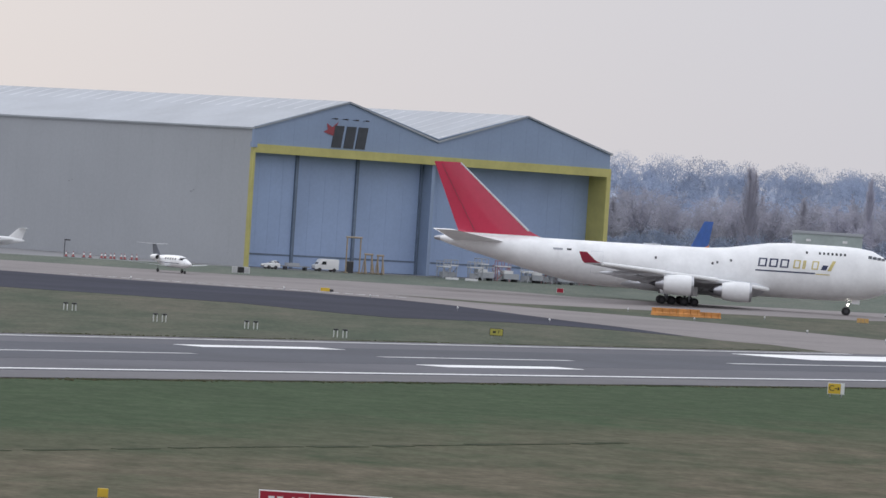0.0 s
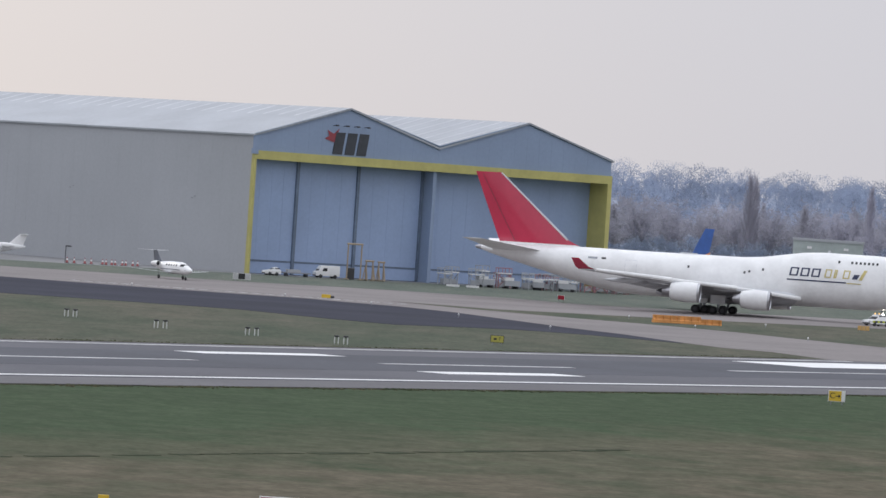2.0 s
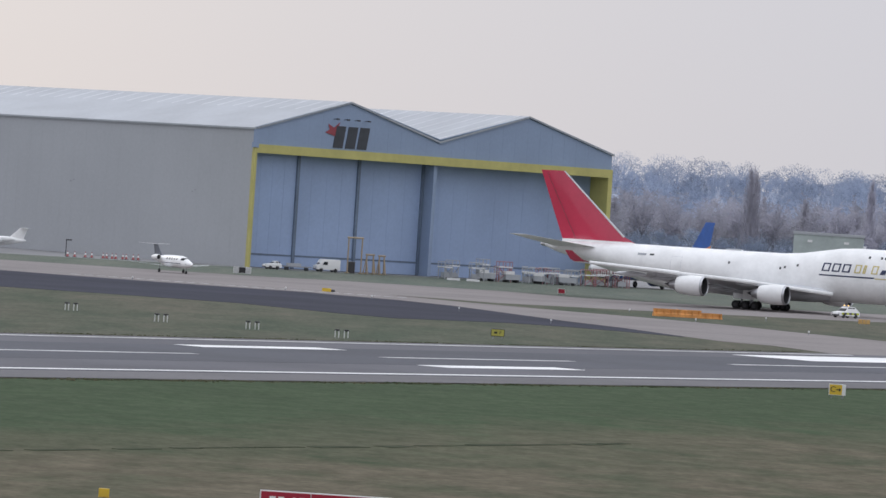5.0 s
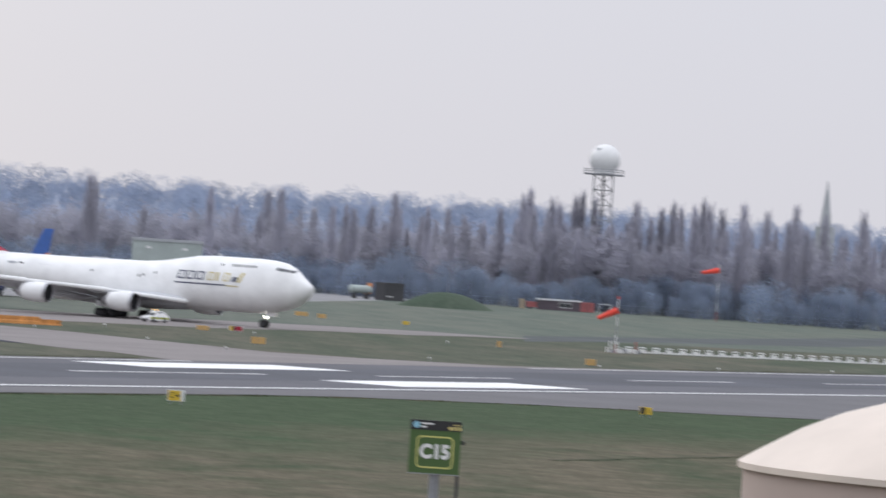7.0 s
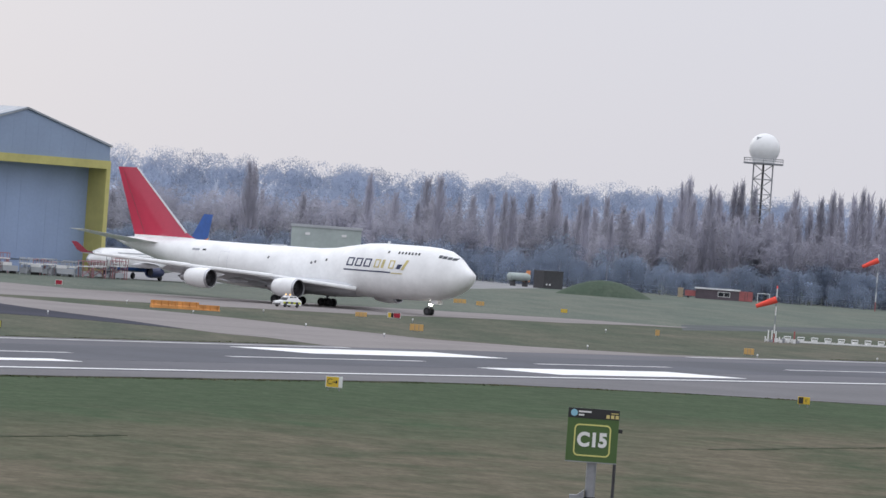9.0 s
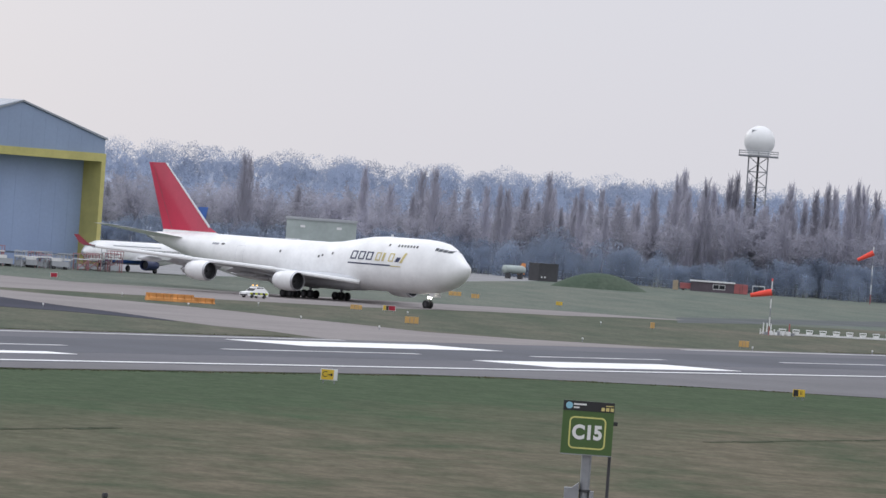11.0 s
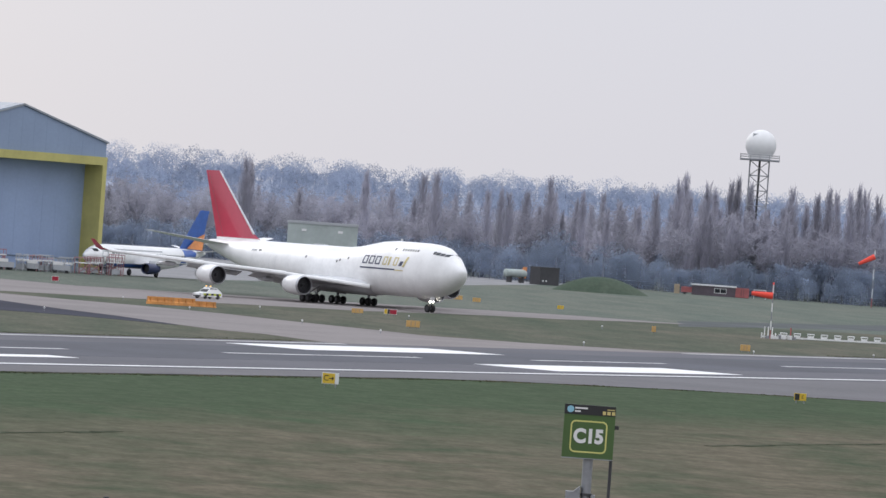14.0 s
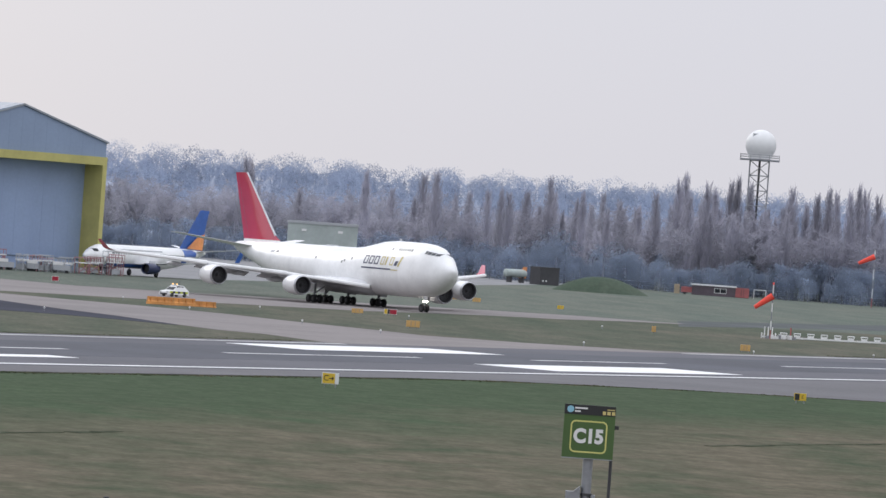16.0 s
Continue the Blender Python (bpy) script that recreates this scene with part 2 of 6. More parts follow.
CYAN = mat("pale_blue_paint", (0.25, 0.5, 0.62), 0.5)
GALV = mat("galvanised_steel", (0.30, 0.31, 0.33), 0.5, 0.5, grain=0.08, size=0.1)
TIMBER = mat("scaffold_timber_paint", (0.36, 0.29, 0.20), 0.6, grain=0.1)
GREEN_CLAD = mat("pale_green_cladding", (0.37, 0.42, 0.40), 0.6, grain=0.05, stain=0.08, stain_size=4)
BLUE_PAINT = mat("blue_tail_paint", (0.035, 0.12, 0.42), 0.35)
ORANGE_PAINT = mat("orange_tail_paint", (0.72, 0.28, 0.09), 0.35)
SOCK = mat("orange_windsock_cloth", (0.88, 0.09, 0.06), 0.8, grain=0.05)
BROWN = mat("brown_hut_boards", (0.10, 0.08, 0.095), 0.8)
RED_BOX = mat("faded_red_container", (0.34, 0.10, 0.10), 0.6)
SLATE = mat("slate_tail_paint", (0.14, 0.155, 0.19), 0.35)
STAND_RED = mat("faded_stand_red", (0.36, 0.17, 0.18), 0.6, per=0.1)
CREAM = mat("cream_roof_membrane", (0.66, 0.57, 0.49), 0.6, grain=0.03, stain=0.05, stain_size=2)
CREAM_WALL = mat("pink_beige_wall", (0.50, 0.40, 0.35), 0.7, grain=0.04)
# Tree belt colours include painted haze: paler and bluer than bark and leaves are.
TWIG_HAZED = mat("hazed_bare_twigs", (0.45, 0.445, 0.505), 0.9, grain=0.06, size=3, stain=0.1, stain_size=20, per=0.12, thin=0.5, gaps=0.5)
BARK_HAZED = mat("hazed_tree_bark", (0.27, 0.28, 0.33), 0.9, grain=0.1)
EVERGREEN_HAZED = mat("hazed_evergreen_leaves", (0.275, 0.328, 0.42), 0.9, grain=0.05, size=3, per=0.1, thin=0.5, gaps=0.55)
# Far woods and firs are coloured pale blue-grey to stand in for aerial haze.
WOOD_HAZED = mat("hazed_bare_woods", (0.36, 0.415, 0.52), 0.95, grain=0.05, size=8, stain=0.2, stain_size=25, thin=0.5, gaps=0.25)
FIR_HAZED = mat("hazed_firs", (0.25, 0.295, 0.385), 0.95, grain=0.05, size=8, thin=0.5, gaps=0.3)
SOIL = mat("bare_soil", (0.045, 0.042, 0.034), 0.95, grain=0.3, size=0.6, stain=0.3, stain_size=5)
RUT = mat("rutted_turf", (0.046, 0.054, 0.034), 0.95, grain=0.3, size=0.6, stain=0.3, stain_size=3, gloss=0.05)
# The hill's ground colour holds the same painted blue haze.
HILL_HAZED = mat("hazed_hill_ground", (0.24, 0.27, 0.34), 0.95, grain=0.1, size=8, stain=0.15, stain_size=80)


# ---- mesh helpers ----
class Geo:
    """A mesh in the making: vertices and faces."""

    def __init__(self):
        self.v, self.f = [], []

    def add(self, verts, faces):
        k = len(self.v)
        self.v += [tuple(p) for p in verts]
        self.f += [tuple(i + k for i in f) for f in faces]
        return self

    def box(self, lo, hi, m=None):
        (a, b, c), (d, e_, f) = lo, hi
        vs = [Vector(p) for p in ((a, b, c), (d, b, c), (d, e_, c), (a, e_, c), (a, b, f), (d, b, f), (d, e_, f), (a, e_, f))]
        if m:
            vs = [m @ p for p in vs]
        return self.add(vs, [(3, 2, 1, 0), (4, 5, 6, 7), (0, 1, 5, 4), (1, 2, 6, 5), (2, 3, 7, 6), (3, 0, 4, 7)])

    def loft(self, rings, caps=True):
        n = len(rings[0])
        vs = [p for r in rings for p in r]
        fs = [(i * n + j, i * n + (j + 1) % n, (i + 1) * n + (j + 1) % n, (i + 1) * n + j) for i in range(len(rings) - 1) for j in range(n)]
        if caps:
            fs += [tuple(reversed(range(n))), tuple(range((len(rings) - 1) * n, len(rings) * n))]
        return self.add(vs, fs)

    def tube(self, p, q, r1, r2=None, n=8):
        p, q = Vector(p), Vector(q)
        r2 = r1 if r2 is None else r2
        z = (q - p).normalized()
        x = z.orthogonal().normalized()
        y = z.cross(x)
        ring = lambda c, r: [c + (x * math.cos(2 * math.pi * i / n) + y * math.sin(2 * math.pi * i / n)) * r for i in range(n)]
        return self.loft([ring(p, r1), ring(q, r2)])

    def lathe(self, profile, origin=(0, 0, 0), axis="x", n=24, caps=True):
        o = Vector(origin)
        rings = []
        for a, r in profile:
            ring = []
            for i in range(n):
                c, s = r * math.cos(2 * math.pi * i / n), r * math.sin(2 * math.pi * i / n)
                ring.append(o + Vector({"x": (a, c, s), "y": (c, a, -s), "z": (c, s, a)}[axis]))
            rings.append(ring)
        return self.loft(rings, caps)

    def slab(self, pts, z0, z1):
        n = len(pts)
        vs = [(x, y, z0) for x, y in pts] + [(x, y, z1) for x, y in pts]
        return self.add(vs, [tuple(reversed(range(n))), tuple(range(n, 2 * n))] + [(i, (i + 1) % n, n + (i + 1) % n, n + i) for i in range(n)])

    def mesh(self, name, smooth=False):
        me = bpy.data.meshes.new(name)
        me.from_pydata(self.v, [], self.f)
        bm = bmesh.new()
        bm.from_mesh(me)
        bmesh.ops.recalc_face_normals(bm, faces=bm.faces)
        bm.to_mesh(me)
        bm.free()
        if smooth:
            me.polygons.foreach_set("use_smooth", [True] * len(me.polygons))
            me.set_sharp_from_angle(angle=radians(42))
        me.update()
        return me


def part(name, geo, material, parent=None, label="", smooth=False):
    """One mesh object under a thing or a part."""
    me = geo.mesh(name, smooth) if isinstance(geo, Geo) else geo
    if not me.materials:
        me.materials.append(material)
    ob = new(name, me)
    ob.parent = parent
    return tagged(ob, label) if label else ob


def thing(name, label, category, m=None, group="", kind=""):
    ob = new(name)
    ob.empty_display_size = 0.2
    if m is not None:
        ob.matrix_world = m
    return tagged(ob, label, category, group, kind)


def writing(name, body, size, material, parent, m, depth=0.005, bold=0.0):
    """Raised lettering in the built-in font, facing +z of m, as a mesh."""
    cu = bpy.data.curves.new(name, "FONT")
    cu.body, cu.size, cu.extrude, cu.align_x, cu.align_y = body, size, depth, "CENTER", "CENTER"
    cu.offset = bold
    tmp = bpy.data.objects.new(name, cu)
    me = bpy.data.meshes.new_from_object(tmp)
    bpy.data.objects.remove(tmp)
    me.materials.clear()
    me.materials.append(material)
    ob = new(name, me)
    ob.parent = parent
    ob.matrix_local = m
    return ob


# ---- ground ----
def ground_height(x, y):
    d = math.hypot(x, y)
    return 5.5 * min(1.0, max(0.0, (200 - d) / 105))


g = Geo()
xs = [-5000, -1500, -600, -250] + list(range(-200, 221, 20)) + [300, 500, 900, 1600, 2600, 5000]
vs = [(x, y, ground_height(x, y)) for y in xs for x in xs]
n = len(xs)
g.add(vs, [(j * n + i, j * n + i + 1, (j + 1) * n + i + 1, (j + 1) * n + i) for j in range(n - 1) for i in range(n - 1)])
tagged(part("ground", g, GRASS, smooth=True), "rough green and straw-coloured airfield grass", "grass", kind="structure")


def sheet(name, pts, z, material, label, category="road", kind="structure"):
    return tagged(part(name, Geo().slab(pts, -0.05, z), material), label, category, kind=kind)


def strip(x0, x1, y0, y1):
    return [(x0, y0), (x1, y0), (x1, y1), (x0, y1)]


RW0, RW1, RWC = 219.8, 264.9, 242.35
sheet("far_verge", [(-100, 258), (1500, 258), (1500, 720), (-100, 720)], 0.02, GRASS_FAR, "short dry winter grass between the runway and the apron", "grass")
sheet("far_field", [(500, 560), (560, 520.5), (662, 495.6), (671.5, 481.5), (681.5, 464.6), (697.4, 457.6), (704.5, 451.6), (713.6, 437), (706.8, 420.4), (722.4, 411.6), (747.4, 401.6), (778.4, 388.6), (794.6, 380.4), (796.6, 371), (801.6, 363), (1000, 300), (1500, 300), (1500, 720), (500, 720)],
      0.026, GRASS_HAZED, "short winter grass beyond the taxiway, distance haze painted into its colour", "grass")
sheet("runway_shoulder", [(-300, 210.5), (410, 210.8), (424, 208.5), (443, 200.5), (459, 187.5), (520, 150), (620, 150), (600, 212), (1500, 212), (1500, 268.5), (-300, 268.5)],
      0.03, SHOULDER, "weathered grey runway shoulder asphalt", "asphalt")
runway = sheet("runway", strip(-300, 1500, RW0 - 1.2, RW1 + 1.0), 0.05, RUNWAY, "grey asphalt runway with worn white markings", "runway")
sheet("runway_rubber", strip(-300, 1500, RWC - 10, RWC + 13), 0.06, RUNWAY_DARK, "darker rubber-stained centre strip of the runway", "asphalt")

for k, (x0, x1, y0) in enumerate(((-300, 410, 210.0), (-300, 496, 268.6), (640, 1500, 268.6))):
    gs = Geo()
    x = x0
    while x < x1:
        L = 4 + 9 * random.random()
        w = 0.25 + 0.6 * random.random()
        yy = y0
        gs.slab([(x, yy - w * 0.5), (min(x + L, x1), yy - w * 0.3), (min(x + L, x1), yy + w * 0.5), (x, yy + w * 0.6)], 0.0, 0.045)
        x += L
    tagged(part("soil_edge", gs, SOIL), "ragged dark soil line along the pavement edge", "soil", kind="structure")


# shallow dark ruts in the near verge
for x0, x1, y0, rise in ((190, 268, 154.3, 0.035), (325, 372, 145.0, 0.02)):
    gs = Geo()
    x = x0
    while x < x1:
        L = 1.5 + 5 * random.random()
        w = 0.2 + 0.45 * random.random()
        yy = y0 + rise * (x - x0) + random.uniform(-0.3, 0.3)
        gs.slab([(x, yy - w), (x + L, yy - w * 0.6), (x + L, yy + w), (x, yy + w * 0.7)], 0.0, 0.022)
        x += L * random.uniform(0.9, 1.5)
    tagged(part("soil_edge", gs, RUT), "shallow dark rut through the near verge grass", "soil", kind="structure")


def marking(x0, x1, y0, y1, material=MARK, name="runway_marking"):
    ob = part(name, Geo().slab(strip(x0, x1, y0, y1), 0.05, 0.075), material, runway)
    return ob


marking(-300, 1500, RW0 - 0.45, RW0 + 0.45)
marking(-300, 500, RW1 - 0.45, RW1 + 0.45, WORN)
marking(585, 1500, RW1 - 0.45, RW1 + 0.45, WORN)
for a, b in ((319, 349.7), (376.5, 406.6), (434.8, 473.1), (498.6, 530.3), (561.9, 592), (622, 652)):
    marking(a, b, RWC - 0.45, RWC + 0.45, WORN)
for side in (-1, 1):
    lo, hi = sorted((side * 10.2, side * 13.2))
    marking(365.8, 386.7, RWC + lo, RWC + hi)
    lo, hi = sorted((side * 9.0, side * 18.0))
    marking(467.1, 510.0, RWC + lo, RWC + hi)


def tufts():
    """Ragged clumps of rough grass along the pavement's edges."""
    r5 = random.Random(5)
    vs, fs = [], []
    lines = [((250, 209.6), (410, 209.8)), ((410, 209.8), (424, 207.5)), ((424, 207.5), (443, 199.5)), ((443, 199.5), (459, 186.5)), ((459, 186.5), (480, 172)), ((330, 269.2), (498, 269.2)), ((640, 269.2), (720, 269.2))]
    for (x0, y0), (x1, y1) in lines:
        for _ in range(int(9 * math.hypot(x1 - x0, y1 - y0))):
            k = r5.random()
            x, y = x0 + (x1 - x0) * k, y0 + (y1 - y0) * k + (-1 if y0 < 215 else 1) * abs(r5.gauss(0, 0.7))
            lush = 0.5 + noise.noise(Vector((x * 0.13, y * 0.13, 2)))
            if r5.random() > 0.4 + lush:
                continue
            for _ in range(3):
                a = r5.uniform(0, 6.28)
                w, h = 0.14 * r5.uniform(0.7, 1.3), 0.085 * r5.uniform(0.4, 1.3) * (0.4 + lush)
                dx, dy = math.cos(a) * w, math.sin(a) * w
                q = len(vs)
                vs += [(x - dx, y - dy, 0.0), (x + dx, y + dy, 0.0), (x + r5.uniform(-0.08, 0.08), y + r5.uniform(-0.08, 0.08), h)]
                fs.append((q, q + 1, q + 2))
    me = bpy.data.meshes.new("grass_tufts")
    me.from_pydata(vs, [], fs)
    me.materials.append(TUFTS)
    tagged(new("grass_tufts", me), "ragged tufts of rough grass along the pavement edges", "grass", kind="stuff")


tufts()

# taxiways and aprons beyond the runway
sheet("taxiway", [(560, 520), (662, 495), (671, 481), (681, 464), (697, 457), (704, 451), (713, 437), (706, 420), (722, 411), (747, 401), (778, 388), (794, 380), (796, 371), (801, 363), (794, 361), (778, 363), (752, 361), (733, 365), (689, 363), (665, 370), (648, 374), (636, 379.5), (624, 384), (624.5, 392), (623.6, 401.7), (600, 398), (596, 406), (591, 423), (590, 441), (520, 455)],
      0.035, CONCRETE, "pale pinkish concrete taxiway under the jumbo jet", "taxiway")
sheet("runway_link", [(623.6, 401.7), (614, 384.5), (610, 372), (606, 361), (605, 351), (601.5, 343), (597, 332.6), (587, 319), (577, 302), (569, 291), (573, 281), (589, 270), (637, 266), (500, 266), (514.6, 282), (516, 289), (524.6, 299), (541, 316), (552, 330), (565, 344), (577, 357), (587, 368), (595, 381), (597, 392), (600, 398)],
      0.04, CONCRETE, "pale concrete link curving to the runway", "taxiway")
sheet("dark_taxiway", [(470, 480), (590, 441), (591, 423), (596, 406), (600, 398), (597, 392), (595, 381), (587, 368), (577, 357), (565, 344), (552, 330), (541, 316), (524.6, 299), (522, 297), (525, 307), (526, 314), (523, 320), (513, 322), (504, 323), (506, 332), (516, 352), (512, 366.6), (505.5, 377.7), (470, 400), (420, 440)],
      0.045, ASPHALT, "dark fresh asphalt taxiway shoulder", "asphalt")
sheet("apron", [(500, 700), (700, 541), (760, 509), (860, 488), (1010, 520), (1300, 620), (1300, 720), (900, 720)], 0.035, APRON, "grey concrete apron round the hangar", "apron")
sheet("perimeter_road", [(770, 350), (840, 362), (960, 372), (1250, 440), (1250, 458), (945, 392), (822, 374)], 0.03, TRACK, "grey perimeter track in the far grass", "road")
# kerb joints and edge dashes along the dark taxiway
edge = Geo()
for i in range(26):
    k = i / 25
    x, y = 600 + k * 10, 437 - k * 46
    edge.slab([(x, y), (x + 0.9, y), (x + 0.9, y - 1.1), (x, y - 1.1)], 0.04, 0.06)
tagged(part("taxiway_edge_marks", edge, WORN), "row of short white taxiway edge dashes", "road marking", kind="structure")


# ---- hangar ----
HW, HE, HA, HD = 84.6, 23.2, 28.6, 130.0


def hangar():
    ob = thing("hangar", "large grey twin-gabled maintenance hangar with a yellow door frame", "hangar", pose(757.3, 515.5, 0, 0, 0, -14.18))
    part("side_wall", Geo().box((-0.02, 0.32, 0), (0.5, HD, HE)), CLAD_SIDE, ob, "plain grey clad side wall")
    part("side_wall", Geo().box((HW - 0.5, 4.52, 0), (HW, HD, HE)), CLAD_SIDE, ob, "plain grey clad side wall")
    part("corner_panel", Geo().box((HW - 0.5, 0.82, 20.65), (HW, 4.5, HE)), CLAD_SIDE, ob)
    part("back_wall", Geo().box((0.5, HD - 0.5, 0), (HW - 0.5, HD, HE)), CLAD_SIDE, ob)
    ribs = Geo()
    for i in range(42):
        y = 4.6 + i * 3.0
        ribs.box((-0.03, y, 0.1), (-0.018, y + 0.05, HE - 0.2))
    for z in (7.7, 15.4):
        ribs.box((-0.035, 4.6, z), (-0.018, HD - 1, z + 0.06))
    tagged(part("cladding_joints", ribs, CLAD_SIDE, ob), kind="stuff")
    for y, z in ((14, 12.2), (46, 12.6), (46.8, 12.3), (14.7, 11.9)):
        part("wall_vent", Geo().box((-0.12, y, z), (-0.02, y + 0.35, z + 0.2)), GALV, ob)
    # gabled front above the door beam
    prof = [(0, 20.6), (HW, 20.6), (HW, HE), (HW * 0.75, HA), (HW * 0.5, HE + 0.2), (HW * 0.25, HA), (0, HE)]
    gf = Geo()
    k = len(prof)
    gf.add([(x, y, z) for y in (0.0, 0.8) for x, z in prof], [tuple(range(k)), tuple(reversed(range(k, 2 * k)))] + [(i, (i + 1) % k, k + (i + 1) % k, k + i) for i in range(k)])
    part("gable_front", gf, CLAD_FRONT, ob, "blue-grey clad gable front")
    jt = Geo()
    for i in range(1, 28):
        x = i * HW / 28
        q = (x % (HW / 2)) / (HW / 4)
        jt.box((x, -0.012, 20.65), (x + 0.06, 0.0, HE + 0.1 + (HA - HE) * (q if q < 1 else 2 - q) - 0.3))
    tagged(part("cladding_joints", jt, CLAD_FRONT, ob), kind="stuff")
    trim = Geo()
    for (x0, z0), (x1, z1) in zip(prof[2:], prof[3:]):
        trim.tube((x0, -0.1, z0 + 0.05), (x1, -0.1, z1 + 0.05), 0.22, n=6)
    part("gable_trim", trim, DOOR_GAP, ob)
    # roofs, two ridges
    for c in (0.25, 0.75):
        rf = Geo()
        w = HW * 0.25
        for s in (-1, 1):
            a = (HW * c + s * (w + (0.35 if (c == 0.25) == (s < 0) else 0.0)), HE)
            b = (HW * c, HA + 0.1)
            rf.add([(a[0], -0.3, a[1] + 0.1), (b[0], -0.3, b[1] + 0.15), (b[0], HD, b[1] + 0.15), (a[0], HD, a[1] + 0.1),
                    (a[0], -0.3, a[1] - 0.2), (b[0], -0.3, b[1] - 0.15), (b[0], HD, b[1] - 0.15), (a[0], HD, a[1] - 0.2)],
                   [(0, 1, 2, 3), (7, 6, 5, 4), (0, 4, 5, 1), (1, 5, 6, 2), (2, 6, 7, 3), (3, 7, 4, 0)])
        roof = part("roof", rf, ROOF, ob, "light grey profiled sheet roof")
        seam = Geo()
        for i in range(32):
            y = 2 + i * 4.0
            for s in (-1, 1):
                seam.add([(HW * c + s * w, y, HE + 0.13), (HW * c, y, HA + 0.28), (HW * c, y + 0.35, HA + 0.28), (HW * c + s * w, y + 0.35, HE + 0.13)], [(0, 1, 2, 3)])
        part("roof_seam", seam, PLANE_GREY, roof)
    # door surround
    part("door_beam", Geo().box((-0.1, -0.35, 19.15), (HW + 0.1, 0.3, 20.6)).box((0.5, 0.3, 19.15), (HW + 0.1, 4.4, 20.6)), YELLOW, ob, "faded yellow lintel beam")
    part("door_jamb", Geo().box((-0.15, -0.35, 0), (0.45, 0.3, 19.15)), YELLOW, ob)
    part("door_jamb", Geo().box((HW - 0.9, -0.35, 0), (HW + 0.1, 4.5, 19.15)), YELLOW, ob)
    part("corner_gutter", Geo().box((-0.3, -0.3, 20.7), (0.8, 0.0, 23.0)).box((-0.5, -0.5, 20.0), (0.6, 0.1, 20.9)), CLAD_FRONT, ob)
    for i, (x0, x1, d) in enumerate(((0.5, 11.2, 1.6), (11.9, 25.6, 2.2), (26.4, 41.2, 2.8), (42.6, 56.0, 3.0), (56.4, 70.0, 3.5), (70.4, HW - 0.9, 4.1))):
        leaf = part("door_leaf", Geo().box((x0, d, 0.1), (x1, d + 0.4, 19.15)), DOOR_BLUE, ob, "tall blue-grey sliding hangar door leaf")
        lines = Geo()
        for k in range(1, 4):
            x = x0 + (x1 - x0) * k / 4
            lines.box((x, d - 0.02, 0.4), (x + 0.05, d, 18.95))
        part("panel_joint", lines, DOOR_BLUE, leaf)
        part("lower_rail", Geo().box((x0, d - 0.07, 2.1), (x1, d - 0.052, 2.4)), DOOR_GAP, leaf)
        part("kick_plate", Geo().box((x0, d - 0.05, 0.1), (x1, d - 0.002, 2.0)), DOOR_BLUE, leaf)
        part("edge_channel", Geo().box((x1 + 0.002, d - (0.3 if i < 3 else 0.0), 0.1), (x1 + (0.6 if i != 2 else 0.5), d + 0.9, 19.15)), DOOR_GAP if i < 3 else DOOR_BLUE, leaf)
    part("door_post", Geo().box((41.75, 0.3, 0), (42.5, 3.0, 19.15)), CLAD_FRONT, ob)
    part("back_lining", Geo().box((0.5, 5.2, 0), (HW - 0.5, 5.4, 19.0)), DOOR_GAP, ob)
    # gable sign: plain dark shapes and a red swallow shape
    for x in (17.9, 20.7, 23.4):
        part("sign_letter", Geo().add([(x - 0.3, -0.12, 20.9), (x + 1.85, -0.12, 20.9), (x + 2.45, -0.12, 24.6), (x + 0.3, -0.12, 24.6),
                                      (x - 0.3, 0, 20.9), (x + 1.85, 0, 20.9), (x + 2.45, 0, 24.6), (x + 0.3, 0, 24.6)],
                                     [(0, 1, 2, 3), (7, 6, 5, 4), (0, 4, 5, 1), (1, 5, 6, 2), (2, 6, 7, 3), (3, 7, 4, 0)]), DARK_SIGN, ob, "slanted charcoal sign block")
    part("sign_emblem", Geo().add([(15.6, -0.1, 23.4), (17.2, -0.1, 23.0), (18.6, -0.1, 22.7), (18.4, -0.1, 24.0), (18.9, -0.1, 25.3), (17.6, -0.1, 24.3), (16.2, -0.1, 24.9), (16.6, -0.1, 23.9)], [tuple(range(8))]), RED_SIGN, ob, "dull red winged emblem")
    for x in (17.5, 19.9, 22.3, 24.7):
        part("sign_floodlight", Geo().tube((x, 0, 25.7), (x, -0.92, 25.8), 0.06).box((x - 0.25, -1.2, 25.6), (x + 0.25, -0.9, 25.85)), DARK_METAL, ob)


hangar()


# ---- aircraft ----
def airfoil(le, te, thick, up, n=7):
    """A section from leading to trailing edge, its thickness along up."""
    le, te, up = Vector(le), Vector(te), Vector(up)
    top, low = [], []
    for i in range(n):
        u = (1 - math.cos(math.pi * i / (n - 1))) / 2
        y = thick * 2.6 * (0.2969 * math.sqrt(u) - 0.126 * u - 0.3516 * u * u + 0.2843 * u ** 3 - 0.1015 * u ** 4)
        c = le.lerp(te, u)
        top.append(c + up * y)
        low.append(c - up * y * 0.75)
    return top + low[-2:0:-1]


def body_half(st, s, z):
    """Half the width of a body at station s and height z; st: rows of station, bottom, top, half width, height of the widest line."""
    for a, b in zip(st, st[1:]):
        if a[0] <= s <= b[0]:
            k = (s - a[0]) / (b[0] - a[0])
            _, lo, hi, hw, zc = [u + (w - u) * k for u, w in zip(a, b)]
            r = (z - zc) / ((hi - zc) if z > zc else (zc - lo))
            return hw * math.sqrt(max(0.0, 1 - r * r))
    return 0.0


